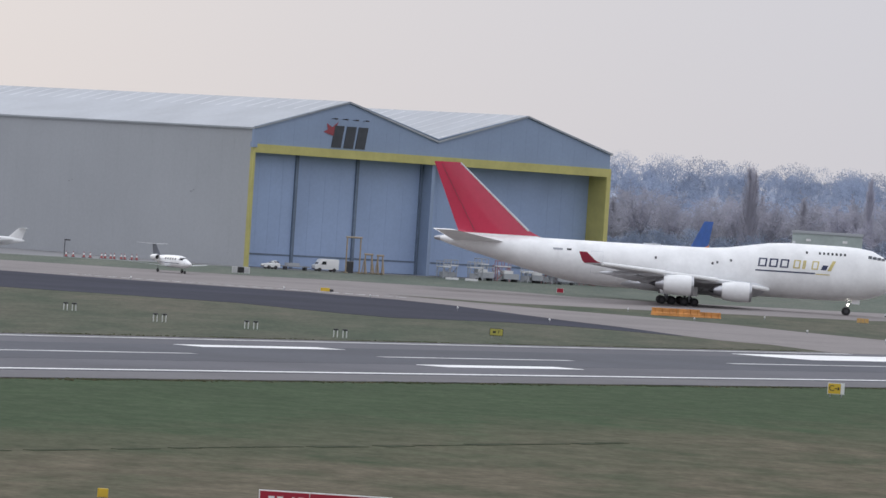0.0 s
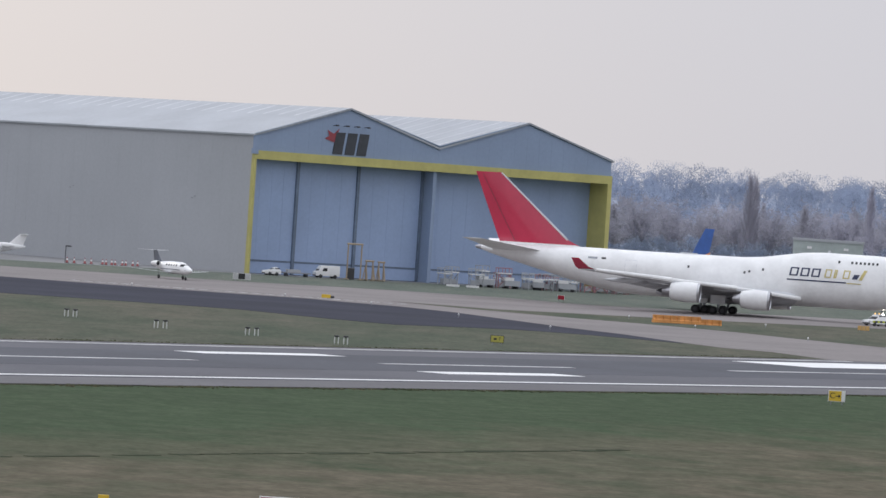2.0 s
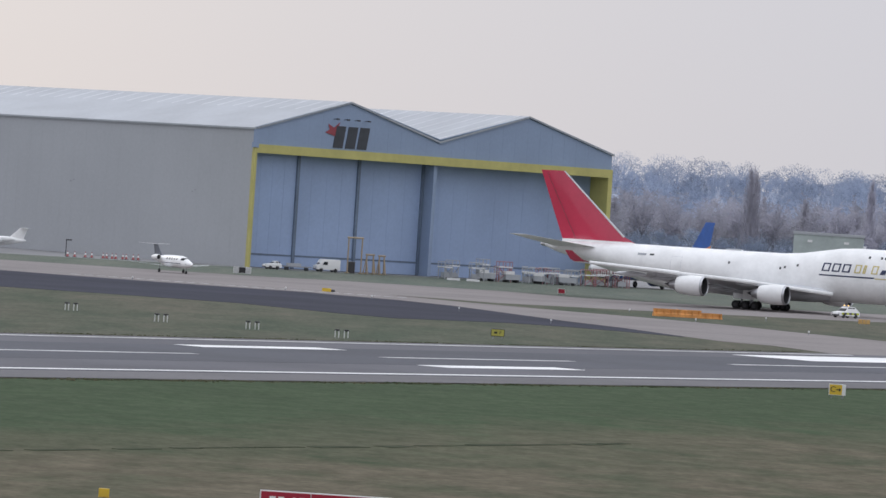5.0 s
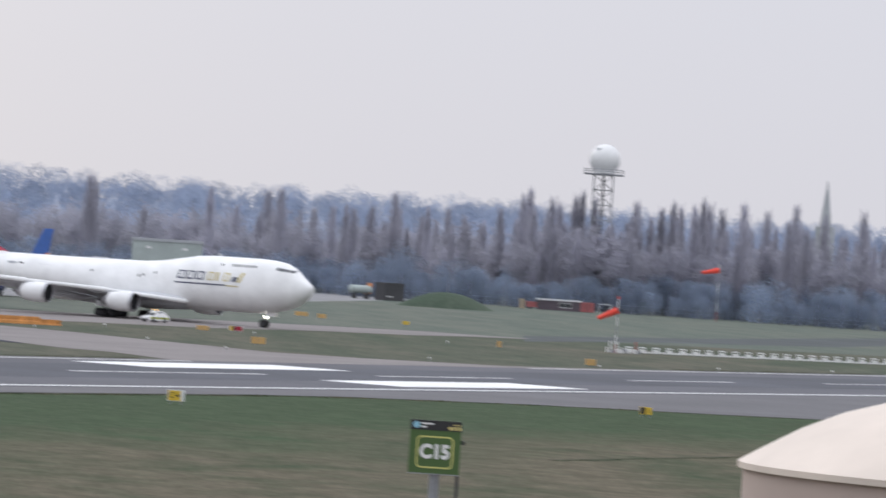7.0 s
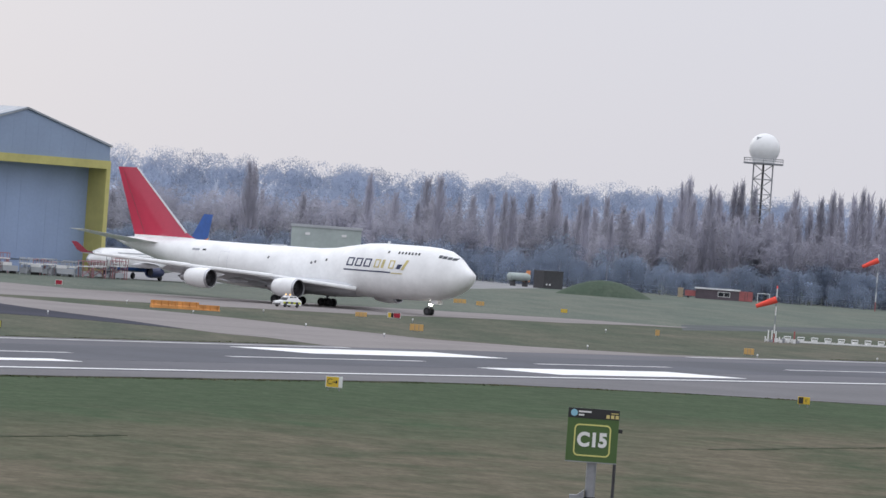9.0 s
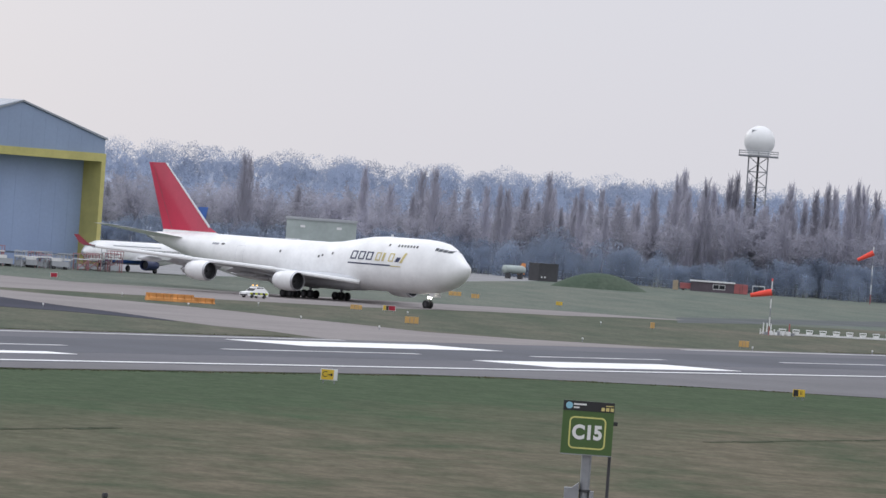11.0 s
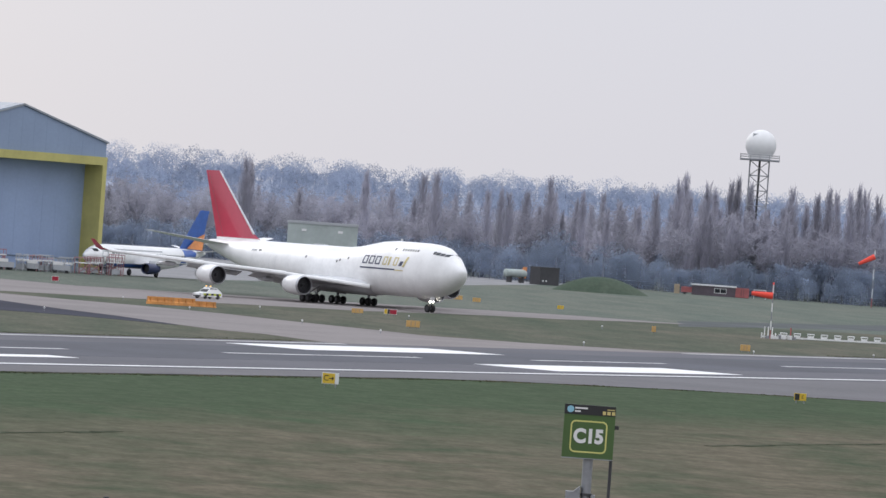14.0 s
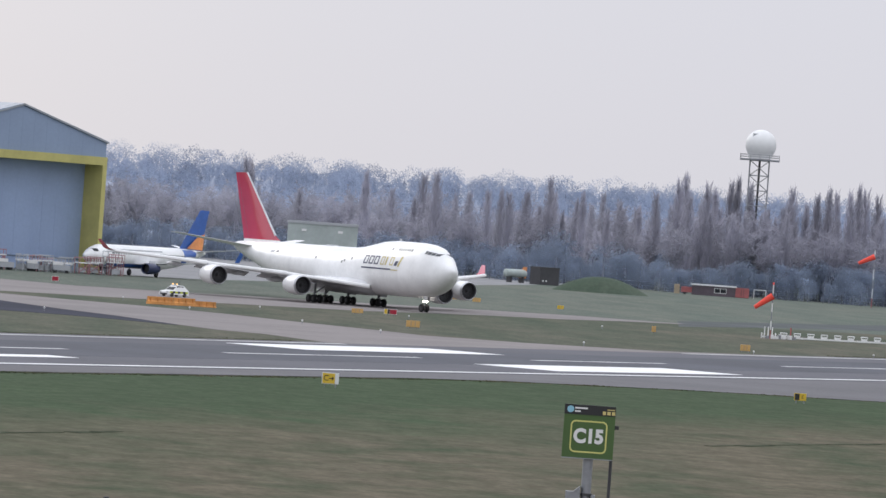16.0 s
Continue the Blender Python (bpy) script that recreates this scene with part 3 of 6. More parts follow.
def body(st, off, n=32):
    rings = []
    for s, lo, hi, hw, zc in st:
        ring = []
        for i in range(n):
            a = 2 * math.pi * i / n
            c, d = math.cos(a), math.sin(a)
            ring.append((off - s, hw * c, zc + ((hi - zc) if d > 0 else (zc - lo)) * d))
        rings.append(ring)
    return Geo().loft(rings)


def decal(st, off, s0, s1, z0, z1, side, slant=0.0, out=0.03):
    """A thin patch that lies on the body's side."""
    g2 = Geo()
    nu, nv = 6, 5
    rows = []
    for j in range(nv + 1):
        z = z0 + (z1 - z0) * j / nv
        rows.append([(off - (s0 + (s1 - s0) * i / nu) + slant * (z - z0), side * (body_half(st, s0 + (s1 - s0) * i / nu, z) + out), z) for i in range(nu + 1)])
    inner = [[(x, y - side * 0.02, z) for x, y, z in r] for r in rows]
    w = nu + 1
    f = [(j * w + i, j * w + i + 1, (j + 1) * w + i + 1, (j + 1) * w + i) for j in range(nv) for i in range(nu)]
    g2.add([p for r in rows for p in r], f)
    g2.add([p for r in inner for p in r], [tuple(reversed(q)) for q in f])
    return g2


def wheel(name, at, r, w, parent):
    g2 = Geo().lathe([(-w / 2, r * 0.55), (-w / 2, r * 0.9), (-w * 0.3, r), (w * 0.3, r), (w / 2, r * 0.9), (w / 2, r * 0.55)], at, "y", 20)
    ob = part(name, g2, RUBBER, parent, smooth=True)
    part("hub", Geo().lathe([(-w * 0.52, r * 0.5), (w * 0.52, r * 0.5)], at, "y", 12), DARK_METAL, ob)
    return ob


JUMBO = [(0.0, 6.05, 6.35, 0.12, 6.2), (0.25, 5.35, 6.68, 0.64, 6.05), (0.8, 4.7, 7.06, 1.12, 5.9), (1.7, 3.95, 7.72, 1.72, 5.75), (3.0, 3.25, 8.92, 2.35, 5.6), (4.6, 2.7, 9.72, 2.8, 5.5),
         (6.5, 2.3, 10.02, 3.08, 5.4), (9.0, 2.05, 10.15, 3.25, 5.3), (17, 2.02, 10.15, 3.25, 5.3), (20, 2.0, 9.95, 3.25, 5.3), (23, 2.0, 9.45, 3.25, 5.3), (26, 2.0, 8.95, 3.25, 5.3),
         (29, 2.0, 8.7, 3.25, 5.3), (44, 2.02, 8.6, 3.25, 5.3), (48, 2.3, 8.6, 3.2, 5.4), (52, 3.0, 8.6, 3.05, 5.7), (56, 3.95, 8.58, 2.75, 6.2), (60, 4.95, 8.5, 2.3, 6.7), (64, 5.95, 8.4, 1.7, 7.2),
         (67, 6.75, 8.25, 1.0, 7.5), (68.6, 7.3, 8.0, 0.4, 7.65)]


def jumbo():
    ob = thing("cargo_jet", "white four-engined cargo jumbo jet with a red tail fin, taxiing", "airplane")
    off = 8.0
    fus = part("fuselage", body(JUMBO, off, 40), PLANE_WHITE, ob, "white humped fuselage, slightly grimy", True)
    # wing box fairing
    part("belly_fairing", body([(19, 3.0, 4.0, 2.0, 3.5), (21.5, 1.85, 4.6, 3.3, 3.4), (25, 1.7, 4.8, 3.75, 3.4), (34, 1.7, 4.8, 3.75, 3.4), (38, 1.85, 4.4, 3.3, 3.3), (42, 2.2, 3.8, 2.0, 3.0)], off, 28), PLANE_GREY, fus, "grey belly fairing", True)
    def outline(s0, s1, z0, z1, w, side):
        g2 = Geo()
        for a, b, c, d in ((s0, s0 + w, z0, z1), (s1 - w, s1, z0, z1), (s0 + w, s1 - w, z0, z0 + w * 0.8), (s0 + w, s1 - w, z1 - w * 0.8, z1)):
            q = decal(JUMBO, off + 0.15 * (c - z0), a, b, c, d, side, 0.15)
            g2.add(q.v, q.f)
        return g2

    # cockpit glazing and cabin windows
    for side in (-1, 1):
        for s0, s1 in ((2.75, 3.3), (3.4, 4.0), (4.1, 4.7), (4.8, 5.35)):
            part("cockpit_window", decal(JUMBO, off, s0, s1, 8.36 + (s0 - 2.7) * 0.1, 8.72 + (s0 - 2.7) * 0.14, side), COCKPIT, fus)
        for i in range(8):
            s0 = 8.7 + i * 0.62 + (1.3 if i == 7 else 0)
            part("cabin_window", decal(JUMBO, off, s0, s0 + 0.3, 8.75, 9.1, side), GLASS_DARK, fus)
        # plain bars in place of the airline's name
        for i in range(3):
            s0 = 21.7 - i * 1.62
            part("title_bar", outline(s0 - 1.25, s0, 6.5, 7.75, 0.24, side), NAVY, fus, "navy outlined title block")
        for i in range(3):
            s0 = 16.5 - i * 1.35
            part("title_bar", outline(s0 - (1.0 if i != 1 else 0.45), s0, 6.5, 7.75, 0.2, side), GOLD, fus, "golden outlined title block")
        part("title_stroke", decal(JUMBO, off, 11.6, 12.4, 6.5, 7.2, side, 0.5), NAVY, fus)
        part("title_stroke", decal(JUMBO, off, 10.9, 11.4, 6.4, 7.9, side, 0.5), GOLD, fus)
        part("title_line", decal(JUMBO, off, 13.2, 22.0, 5.82, 6.02, side), NAVY, fus)
        part("title_line", decal(JUMBO, off, 11.0, 13.1, 5.78, 5.92, side), GOLD, fus)
        part("registration_bar", decal(JUMBO, off, 50.5, 51.9, 7.0, 7.3, side), GALV, fus)
        part("registration_bar", decal(JUMBO, off, 49.2, 49.9, 7.05, 7.3, side), BLACK, fus)
        for s0, z in ((36.6, 6.6), (27.5, 6.5), (28.2, 6.3), (25.5, 6.9)):
            part("outflow_port", decal(JUMBO, off, s0, s0 + 0.3, z, z + 0.35, side), DARK_METAL, fus)
        for s0, z0, h in ((44.5, 3.9, 3.2),):
            g2 = Geo()
            for a, b, c, d in ((s0, s0 + 0.05, z0, z0 + h), (s0 + 1.7, s0 + 1.75, z0, z0 + h), (s0, s0 + 1.7, z0, z0 + 0.05), (s0, s0 + 1.7, z0 + h, z0 + h + 0.05)):
                q = decal(JUMBO, off, a, b, c, d, side, 0, 0.012)
                g2.add(q.v, q.f)
            part("door_outline", g2, PLANE_GREY, fus)
    part("antenna", Geo().box((off - 16.5, -0.05, 10.1), (off - 16.1, 0.05, 10.5)), PLANE_GREY, fus)
    part("antenna_fairing", Geo().box((off - 38.5, -0.4, 8.55), (off - 36.0, 0.4, 8.8)), PLANE_GREY, fus)
    # fin
    fin = Geo().loft([airfoil((off - 53.0, 0, 8.3), (off - 65.6, 0, 8.0), 0.55, (0, 1, 0)), airfoil((off - 56.0, 0, 9.7), (off - 66.1, 0, 9.2), 0.5, (0, 1, 0)), airfoil((off - 66.3, 0, 18.95), (off - 70.15, 0, 18.9), 0.2, (0, 1, 0))])
    fin_ob = part("tail_fin", fin, PLANE_RED, ob, "glossy red tail fin", True)
    part("fin_leading_edge", Geo().tube((off - 55.6, 0, 9.45), (off - 66.25, 0, 18.9), 0.16, 0.1), PLANE_GREY, fin_ob, smooth=True)
    part("fin_root", Geo().loft([airfoil((off - 52.6, 0, 8.2), (off - 66.0, 0, 7.8), 0.6, (0, 1, 0)), airfoil((off - 54.0, 0, 8.75), (off - 65.9, 0, 8.7), 0.58, (0, 1, 0))]), PLANE_WHITE, fin_ob, smooth=True)
    part("rudder_line", Geo().add([(off - 63.4, y, 8.8) for y in (-0.47, 0.47)] + [(off - 69.0, y, 18.6) for y in (0.18, -0.18)] + [(off - 63.48, y, 8.8) for y in (-0.47, 0.47)] + [(off - 69.05, y, 18.6) for y in (0.18, -0.18)], [(0, 3, 7, 4), (1, 2, 6, 5)]), DARK_METAL, fin_ob)
    part("tail_cone", Geo().lathe([(0, 0.42), (-0.8, 0.3), (-1.1, 0.1)], (off - 68.4, 0, 7.65), "x", 14), STEEL, fus, smooth=True)
    for side in (-1, 1):
        st = Geo().loft([airfoil((off - 58.6, side * 1.0, 7.55), (off - 66.6, side * 1.0, 7.45), 0.5, (0, 0, 1)), airfoil((off - 66.5, side * 11.1, 8.95), (off - 69.6, side * 11.1, 8.95), 0.17, (0, 0, 1))])
        part("tailplane", st, PLANE_WHITE, ob, "white horizontal tailplane", True)
        wing_sections = [airfoil((off - 20.0, side * 2.6, 3.1), (off - 35.0, side * 2.6, 2.75), 1.1, (0, 0, 1), 9), airfoil((off - 28.3, side * 12.2, 4.15), (off - 38.2, side * 12.2, 3.95), 0.7, (0, 0, 1), 9),
                         airfoil((off - 36.5, side * 21.5, 4.85), (off - 43.0, side * 21.5, 4.75), 0.45, (0, 0, 1), 9), airfoil((off - 46.0, side * 32.2, 5.65), (off - 48.7, side * 32.2, 5.6), 0.22, (0, 0, 1), 9)]
        wing = part("wing", Geo().loft(wing_sections), PLANE_GREY, ob, "swept grey wing with slightly drooped flaps", True)
        le = Geo()
        for a, b in zip(wing_sections, wing_sections[1:]):
            le.tube(a[0] + Vector((0.05, 0, 0)), b[0] + Vector((0.05, 0, 0)), 0.34, 0.24, 8)
        part("leading_edge", le, PLANE_WHITE, wing, "pale leading edge", True)
        flap = Geo()
        for (sa, ya, za), (sb, yb, zb), ch in (((34.5, 3.6, 2.75), (37.9, 11.4, 3.85), 2.2), ((38.3, 13.2, 3.9), (41.9, 20.2, 4.6), 1.7)):
            flap.loft([airfoil((off - sa, side * ya, za), (off - sa - ch, side * ya, za - 0.75), 0.25, (0, 0, 1)), airfoil((off - sb, side * yb, zb), (off - sb - ch * 0.8, side * yb, zb - 0.6), 0.2, (0, 0, 1))])
        part("flap", flap, PLANE_GREY, wing, smooth=True)
        for s, y, z in ((33.5, 6.5, 2.7), (35.0, 9.3, 3.0), (36.8, 15.0, 3.65), (38.6, 18.2, 3.95), (40.6, 23.5, 4.3)):
            part("flap_fairing", Geo().lathe([(0, 0.05), (-0.7, 0.3), (-2.4, 0.42), (-4.4, 0.28), (-5.4, 0.05)], (off - s, side * y, z), "x", 10), PLANE_GREY, wing, smooth=True)
        wl_ = Geo().loft([airfoil((off - 45.9, side * 32.0, 5.65), (off - 48.5, side * 32.0, 5.62), 0.2, (0, side * 0.5, 0.85)), airfoil((off - 46.9, side * 32.7, 6.0), (off - 48.9, side * 32.7, 6.0), 0.15, (0, side, 0.3)), airfoil((off - 48.3, side * 33.45, 7.2), (off - 49.4, side * 33.45, 7.2), 0.08, (0, side, 0.3))])
        part("winglet", wl_, PLANE_RED, wing, "red upturned winglet", True)
        for s, y, z in ((23.1, 12.2, 2.6), (32.2, 21.5, 3.2)):
            eng = part("engine", Geo().lathe([(-0.12, 1.24), (0.0, 1.31), (-0.15, 1.38), (-0.8, 1.46), (-2.2, 1.48), (-3.6, 1.33), (-4.3, 1.16), (-4.3, 1.0), (-2.0, 1.1), (-0.9, 1.22)], (off - s, side * y, z), "x", 32, False), PLANE_WHITE, ob, "white turbofan engine nacelle", True)
            part("intake_lip", Geo().lathe([(-0.3, 1.215), (-0.12, 1.225), (0.03, 1.28), (0.04, 1.32), (-0.06, 1.385), (-0.3, 1.43)], (off - s, side * y, z), "x", 32, False), STEEL, eng, "bare metal intake lip", True)
            part("intake_duct", Geo().lathe([(-0.13, 1.21), (-0.5, 1.2), (-0.88, 1.19)], (off - s, side * y, z), "x", 32, False), DARK_METAL, eng, "dark intake lining", True)
            part("fan", Geo().lathe([(-0.86, 1.2), (-0.92, 0.35), (-0.5, 0.12), (-0.4, 0.01)], (off - s, side * y, z), "x", 24, False), BLACK, eng, smooth=True)
            part("core_nozzle", Geo().lathe([(-3.0, 0.95), (-4.4, 0.86), (-5.5, 0.6), (-5.5, 0.5), (-4.6, 0.45)], (off - s, side * y, z), "x", 20, False), STEEL, eng, smooth=True)
            part("tail_plug", Geo().lathe([(-4.5, 0.5), (-5.6, 0.35), (-6.4, 0.04)], (off - s, side * y, z), "x", 14), DARK_METAL, eng, smooth=True)
            blades = Geo()
            for i in range(22):
                a = 2 * math.pi * i / 22
                m = Matrix.Translation((off - s - 0.78, side * y, z)) @ Matrix.Rotation(a, 4, "X")
                blades.box((-0.05, -0.03, 0.3), (0.02, 0.05, 1.17), m)
            part("fan_blades", blades, DARK_METAL, eng)
            zt = 4.2 if y < 15 else 4.9
            py = Geo().loft([airfoil((off - s - 1.2, side * y, z + 1.35), (off - s - 7.0, side * y, z + 0.95), 0.2, (0, 1, 0)), airfoil((off - s - 4.0, side * y, zt - 0.1), (off - s - 8.6, side * y, zt - 0.35), 0.2, (0, 1, 0))])
            part("pylon", py, PLANE_GREY, eng, smooth=True)
        # landing gear under the wing and the body
        for s, y in ((31.6, 5.5), (34.7, 1.95)):
            gear = part("main_gear", Geo().tube((off - s, side * y, 2.9), (off - s, side * y, 0.75), 0.2).tube((off - s + 0.75, side * y, 0.66), (off - s - 0.75, side * y, 0.66), 0.14).tube((off - s, side * y, 1.4), (off - s + 2.0, side * y * 0.9, 2.6), 0.1), GALV, ob)
            for dx in (-0.74, 0.74):
                for dy in (-0.55, 0.55):
                    wheel("wheel", (off - s + dx, side * y + dy, 0.62), 0.62, 0.42, gear)
            part("gear_door", Geo().box((off - s - 1.1, side * (y + 0.75) - 0.03, 1.5), (off - s + 1.1, side * (y + 0.75) + 0.03, 2.9)), PLANE_WHITE, gear)
    ng = part("nose_gear", Geo().tube((0.1, 0, 2.7), (0, 0, 0.62), 0.13).tube((0, -0.5, 0.62), (0, 0.5, 0.62), 0.08).tube((0.05, 0, 1.3), (1.6, 0, 2.6), 0.07), GALV, ob)
    for dy in (-0.42, 0.42):
        wheel("wheel", (0, dy, 0.62), 0.62, 0.36, ng)
    part("taxi_light", Geo().lathe([(0.0, 0.02), (0.05, 0.13), (0.0, 0.155), (-0.12, 0.12)], (0.3, -0.24, 1.62), "x", 14), LAMP_GLOW, ng, "lit taxi light").parent = ng
    part("taxi_light", Geo().lathe([(0.0, 0.02), (0.05, 0.13), (0.0, 0.155), (-0.12, 0.12)], (0.3, 0.24, 1.62), "x", 14), LAMP_GLOW, ng, "lit taxi light")
    for side in (-1, 1):
        part("gear_door", Geo().box((0.7, side * 0.6 - 0.03, 1.75), (1.9, side * 0.6 + 0.03, 2.35)), PLANE_WHITE, ng)
    return ob


JET = jumbo()


# ---- trees ----
def at_view(yaw, dist):
    return dist * math.sin(radians(yaw)), dist * math.cos(radians(yaw))


def poplar_mesh(seed, height, width, twigs):
    """Trunk and crown of a bare upright poplar."""
    rnd = random.Random(seed)
    trunk = Geo().tube((0, 0, 0), (0, 0, height * 0.55), 0.26, 0.12, 6).tube((0, 0, height * 0.55), (0.1, 0, height * 0.97), 0.12, 0.02, 5)
    crown = Geo()
    for _ in range(twigs):
        z = height * (0.10 + 0.84 * rnd.random() ** 0.9)
        k = z / height
        r = width * 0.5 * min(1.0, (k + 0.03) * 3.2) * (1 - k ** 3.0) ** 0.8 * (0.45 + 0.55 * rnd.random() ** 0.7)
        a = rnd.random() * 2 * math.pi
        base = Vector((0, 0, max(0.5, z - r * 2.4)))
        tip = Vector((r * math.cos(a), r * math.sin(a), min(height * 1.02, z + rnd.uniform(0.2, 1.6))))
        mid = base.lerp(tip, 0.55) + Vector((math.cos(a), math.sin(a), 0)) * r * 0.2
        w = rnd.uniform(0.09, 0.17)
        sd = Vector((-math.sin(a), math.cos(a), rnd.uniform(-0.3, 0.3))) * w
        crown.add([base - sd, base + sd, mid + sd, mid - sd, tip], [(0, 1, 2, 3), (3, 2, 4)])
        for _ in range(2):
            q = mid.lerp(tip, rnd.random())
            e2 = q + Vector((rnd.uniform(-0.6, 0.6), rnd.uniform(-0.6, 0.6), rnd.uniform(0.6, 1.9)))
            sd2 = Vector((rnd.uniform(-1, 1), rnd.uniform(-1, 1), 0)) * 0.13
            crown.add([q - sd2, q + sd2, e2], [(0, 1, 2)])
    return trunk.mesh("trunk"), crown.mesh("crown")


def round_mesh(seed, height, width):
    """Trunk with limbs, and crown of fine twigs, of a bare spreading tree."""
    rnd = random.Random(seed)
    trunk, crown = Geo(), Geo()
    top = Vector((0, 0, height * 0.3))
    trunk.tube((0, 0, 0), top, 0.4, 0.28, 6)
    for i in range(11):
        a = 2 * math.pi * (i + rnd.random()) / 11
        rr = width * 0.5 * rnd.uniform(0.25, 0.85)
        end = Vector((rr * math.cos(a), rr * math.sin(a), height * rnd.uniform(0.55, 0.9)))
        trunk.tube(top * rnd.uniform(0.8, 1.0), end, 0.16, 0.04, 5)
        for _ in range(18):
            p = top.lerp(end, rnd.uniform(0.25, 1.0))
            d = Vector((rnd.gauss(0, 1), rnd.gauss(0, 1), rnd.gauss(0.5, 0.8))).normalized() * rnd.uniform(1.2, height * 0.2)
            q = p + d
            sd = d.orthogonal().normalized() * 0.09
            crown.add([p - sd, p + sd, q], [(0, 1, 2)])
            for _ in range(11):
                u = p.lerp(q, rnd.uniform(0.3, 1))
                d2 = Vector((rnd.gauss(0, 1), rnd.gauss(0, 1), rnd.gauss(0.4, 0.8))).normalized() * rnd.uniform(0.6, 1.9)
                s2 = d2.orthogonal().normalized() * 0.13
                crown.add([u - s2, u + s2, u + d2], [(0, 1, 2)])
    return trunk.mesh("trunk"), crown.mesh("crown")


def shrub_mesh(seed, height, width, leaves):
    """Trunk and leafy crown of a dense evergreen, with an uneven outline."""
    rnd = random.Random(seed)
    trunk, crown = Geo().tube((0, 0, 0), (0, 0, height * 0.6), 0.25, 0.08, 6), Geo()
    lumps = [(rnd.uniform(-0.3, 0.3) * width, rnd.uniform(-0.3, 0.3) * width, height * rnd.uniform(0.14, 0.78), rnd.uniform(0.18, 0.34) * width) for _ in range(9)]
    for _ in range(leaves):
        x, y, z, r = rnd.choice(lumps)
        d = Vector((rnd.gauss(0, 1), rnd.gauss(0, 1), rnd.gauss(0, 1))).normalized()
        p = Vector((x, y, z)) + d * r * rnd.uniform(0.55, 1.1)
        p.z = max(0.1, p.z)
        s = rnd.uniform(0.2, 0.42)
        u = d.orthogonal().normalized() * s
        v = d.cross(u).normalized() * s * 0.7 + d * rnd.uniform(-0.2, 0.2)
        crown.add([p - u, p - v, p + u, p + v], [(0, 1, 2, 3)])
    return trunk.mesh("trunk"), crown.mesh("crown")


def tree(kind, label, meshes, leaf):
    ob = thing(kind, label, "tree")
    part("trunk", meshes[0], BARK_HAZED, ob)
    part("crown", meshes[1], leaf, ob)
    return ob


rnd = random.Random(7)
POP = [tree("poplar_tree", "tall bare upright poplar in the tree belt", poplar_mesh(i, 27, w, 520), TWIG_HAZED) for i, w in enumerate((4.6, 6.4, 5.2, 7.4))]
ROUND = [tree("bare_tree", "bare winter tree with spreading twigs", round_mesh(20 + i, 21, 13), TWIG_HAZED) for i in range(3)]
EVER = [tree("evergreen_tree", "dense evergreen at the foot of the tree belt, haze painted into its leaves", shrub_mesh(40 + i, 11, 9, 1500), EVERGREEN_HAZED) for i in range(3)]
for o in POP:
    tagged(o, group="poplar belt")
for o in ROUND:
    tagged(o, group="bare trees of the belt")
for o in EVER:
    tagged(o, group="evergreen hedge")


def plant(sources, yaw, dist, scale, used):
    src = rnd.choice(sources)
    x, y = at_view(yaw, dist)
    m = Matrix.Translation((x, y, 0)) @ Matrix.Rotation(rnd.uniform(0, 6.28), 4, "Z")
    if id(src) not in used:
        used.add(id(src))
        ob = src
        ob.matrix_world = m
    else:
        ob = copy_thing(src, m)
    ob.scale = (scale * rnd.uniform(0.9, 1.1), scale * rnd.uniform(0.9, 1.1), scale)
    return ob


done = set()
for i in range(130):
    yaw = 58.9 + 11.6 * (i + rnd.uniform(0, 0.9)) / 130
    tall = 0.82 + 0.25 * min(1, max(0, (yaw - 61) / 5))
    if yaw < 61.5 and rnd.random() < 0.6 or yaw < 64 and rnd.random() < 0.3:
        continue
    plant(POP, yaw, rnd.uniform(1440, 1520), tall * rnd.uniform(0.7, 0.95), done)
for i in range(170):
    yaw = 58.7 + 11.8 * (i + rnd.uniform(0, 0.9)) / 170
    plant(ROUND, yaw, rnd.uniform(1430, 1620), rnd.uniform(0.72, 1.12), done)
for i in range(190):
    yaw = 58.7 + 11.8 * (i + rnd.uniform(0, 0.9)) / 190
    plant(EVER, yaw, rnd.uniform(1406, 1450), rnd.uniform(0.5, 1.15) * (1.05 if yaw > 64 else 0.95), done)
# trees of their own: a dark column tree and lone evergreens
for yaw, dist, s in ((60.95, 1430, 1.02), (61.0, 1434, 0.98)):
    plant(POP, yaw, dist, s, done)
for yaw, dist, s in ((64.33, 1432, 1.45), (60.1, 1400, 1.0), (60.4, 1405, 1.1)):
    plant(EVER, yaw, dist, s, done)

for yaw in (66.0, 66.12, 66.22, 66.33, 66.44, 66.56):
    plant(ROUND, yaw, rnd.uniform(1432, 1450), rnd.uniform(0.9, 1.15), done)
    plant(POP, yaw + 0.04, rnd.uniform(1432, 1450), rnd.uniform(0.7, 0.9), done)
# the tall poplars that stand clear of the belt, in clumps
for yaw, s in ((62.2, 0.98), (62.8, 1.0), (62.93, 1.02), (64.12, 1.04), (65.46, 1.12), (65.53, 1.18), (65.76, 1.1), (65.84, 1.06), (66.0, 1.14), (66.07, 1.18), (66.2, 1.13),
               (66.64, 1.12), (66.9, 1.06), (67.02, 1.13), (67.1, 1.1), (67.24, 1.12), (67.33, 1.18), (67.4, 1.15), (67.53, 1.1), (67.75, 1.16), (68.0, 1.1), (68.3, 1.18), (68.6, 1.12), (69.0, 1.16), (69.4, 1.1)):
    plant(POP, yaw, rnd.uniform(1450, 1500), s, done)

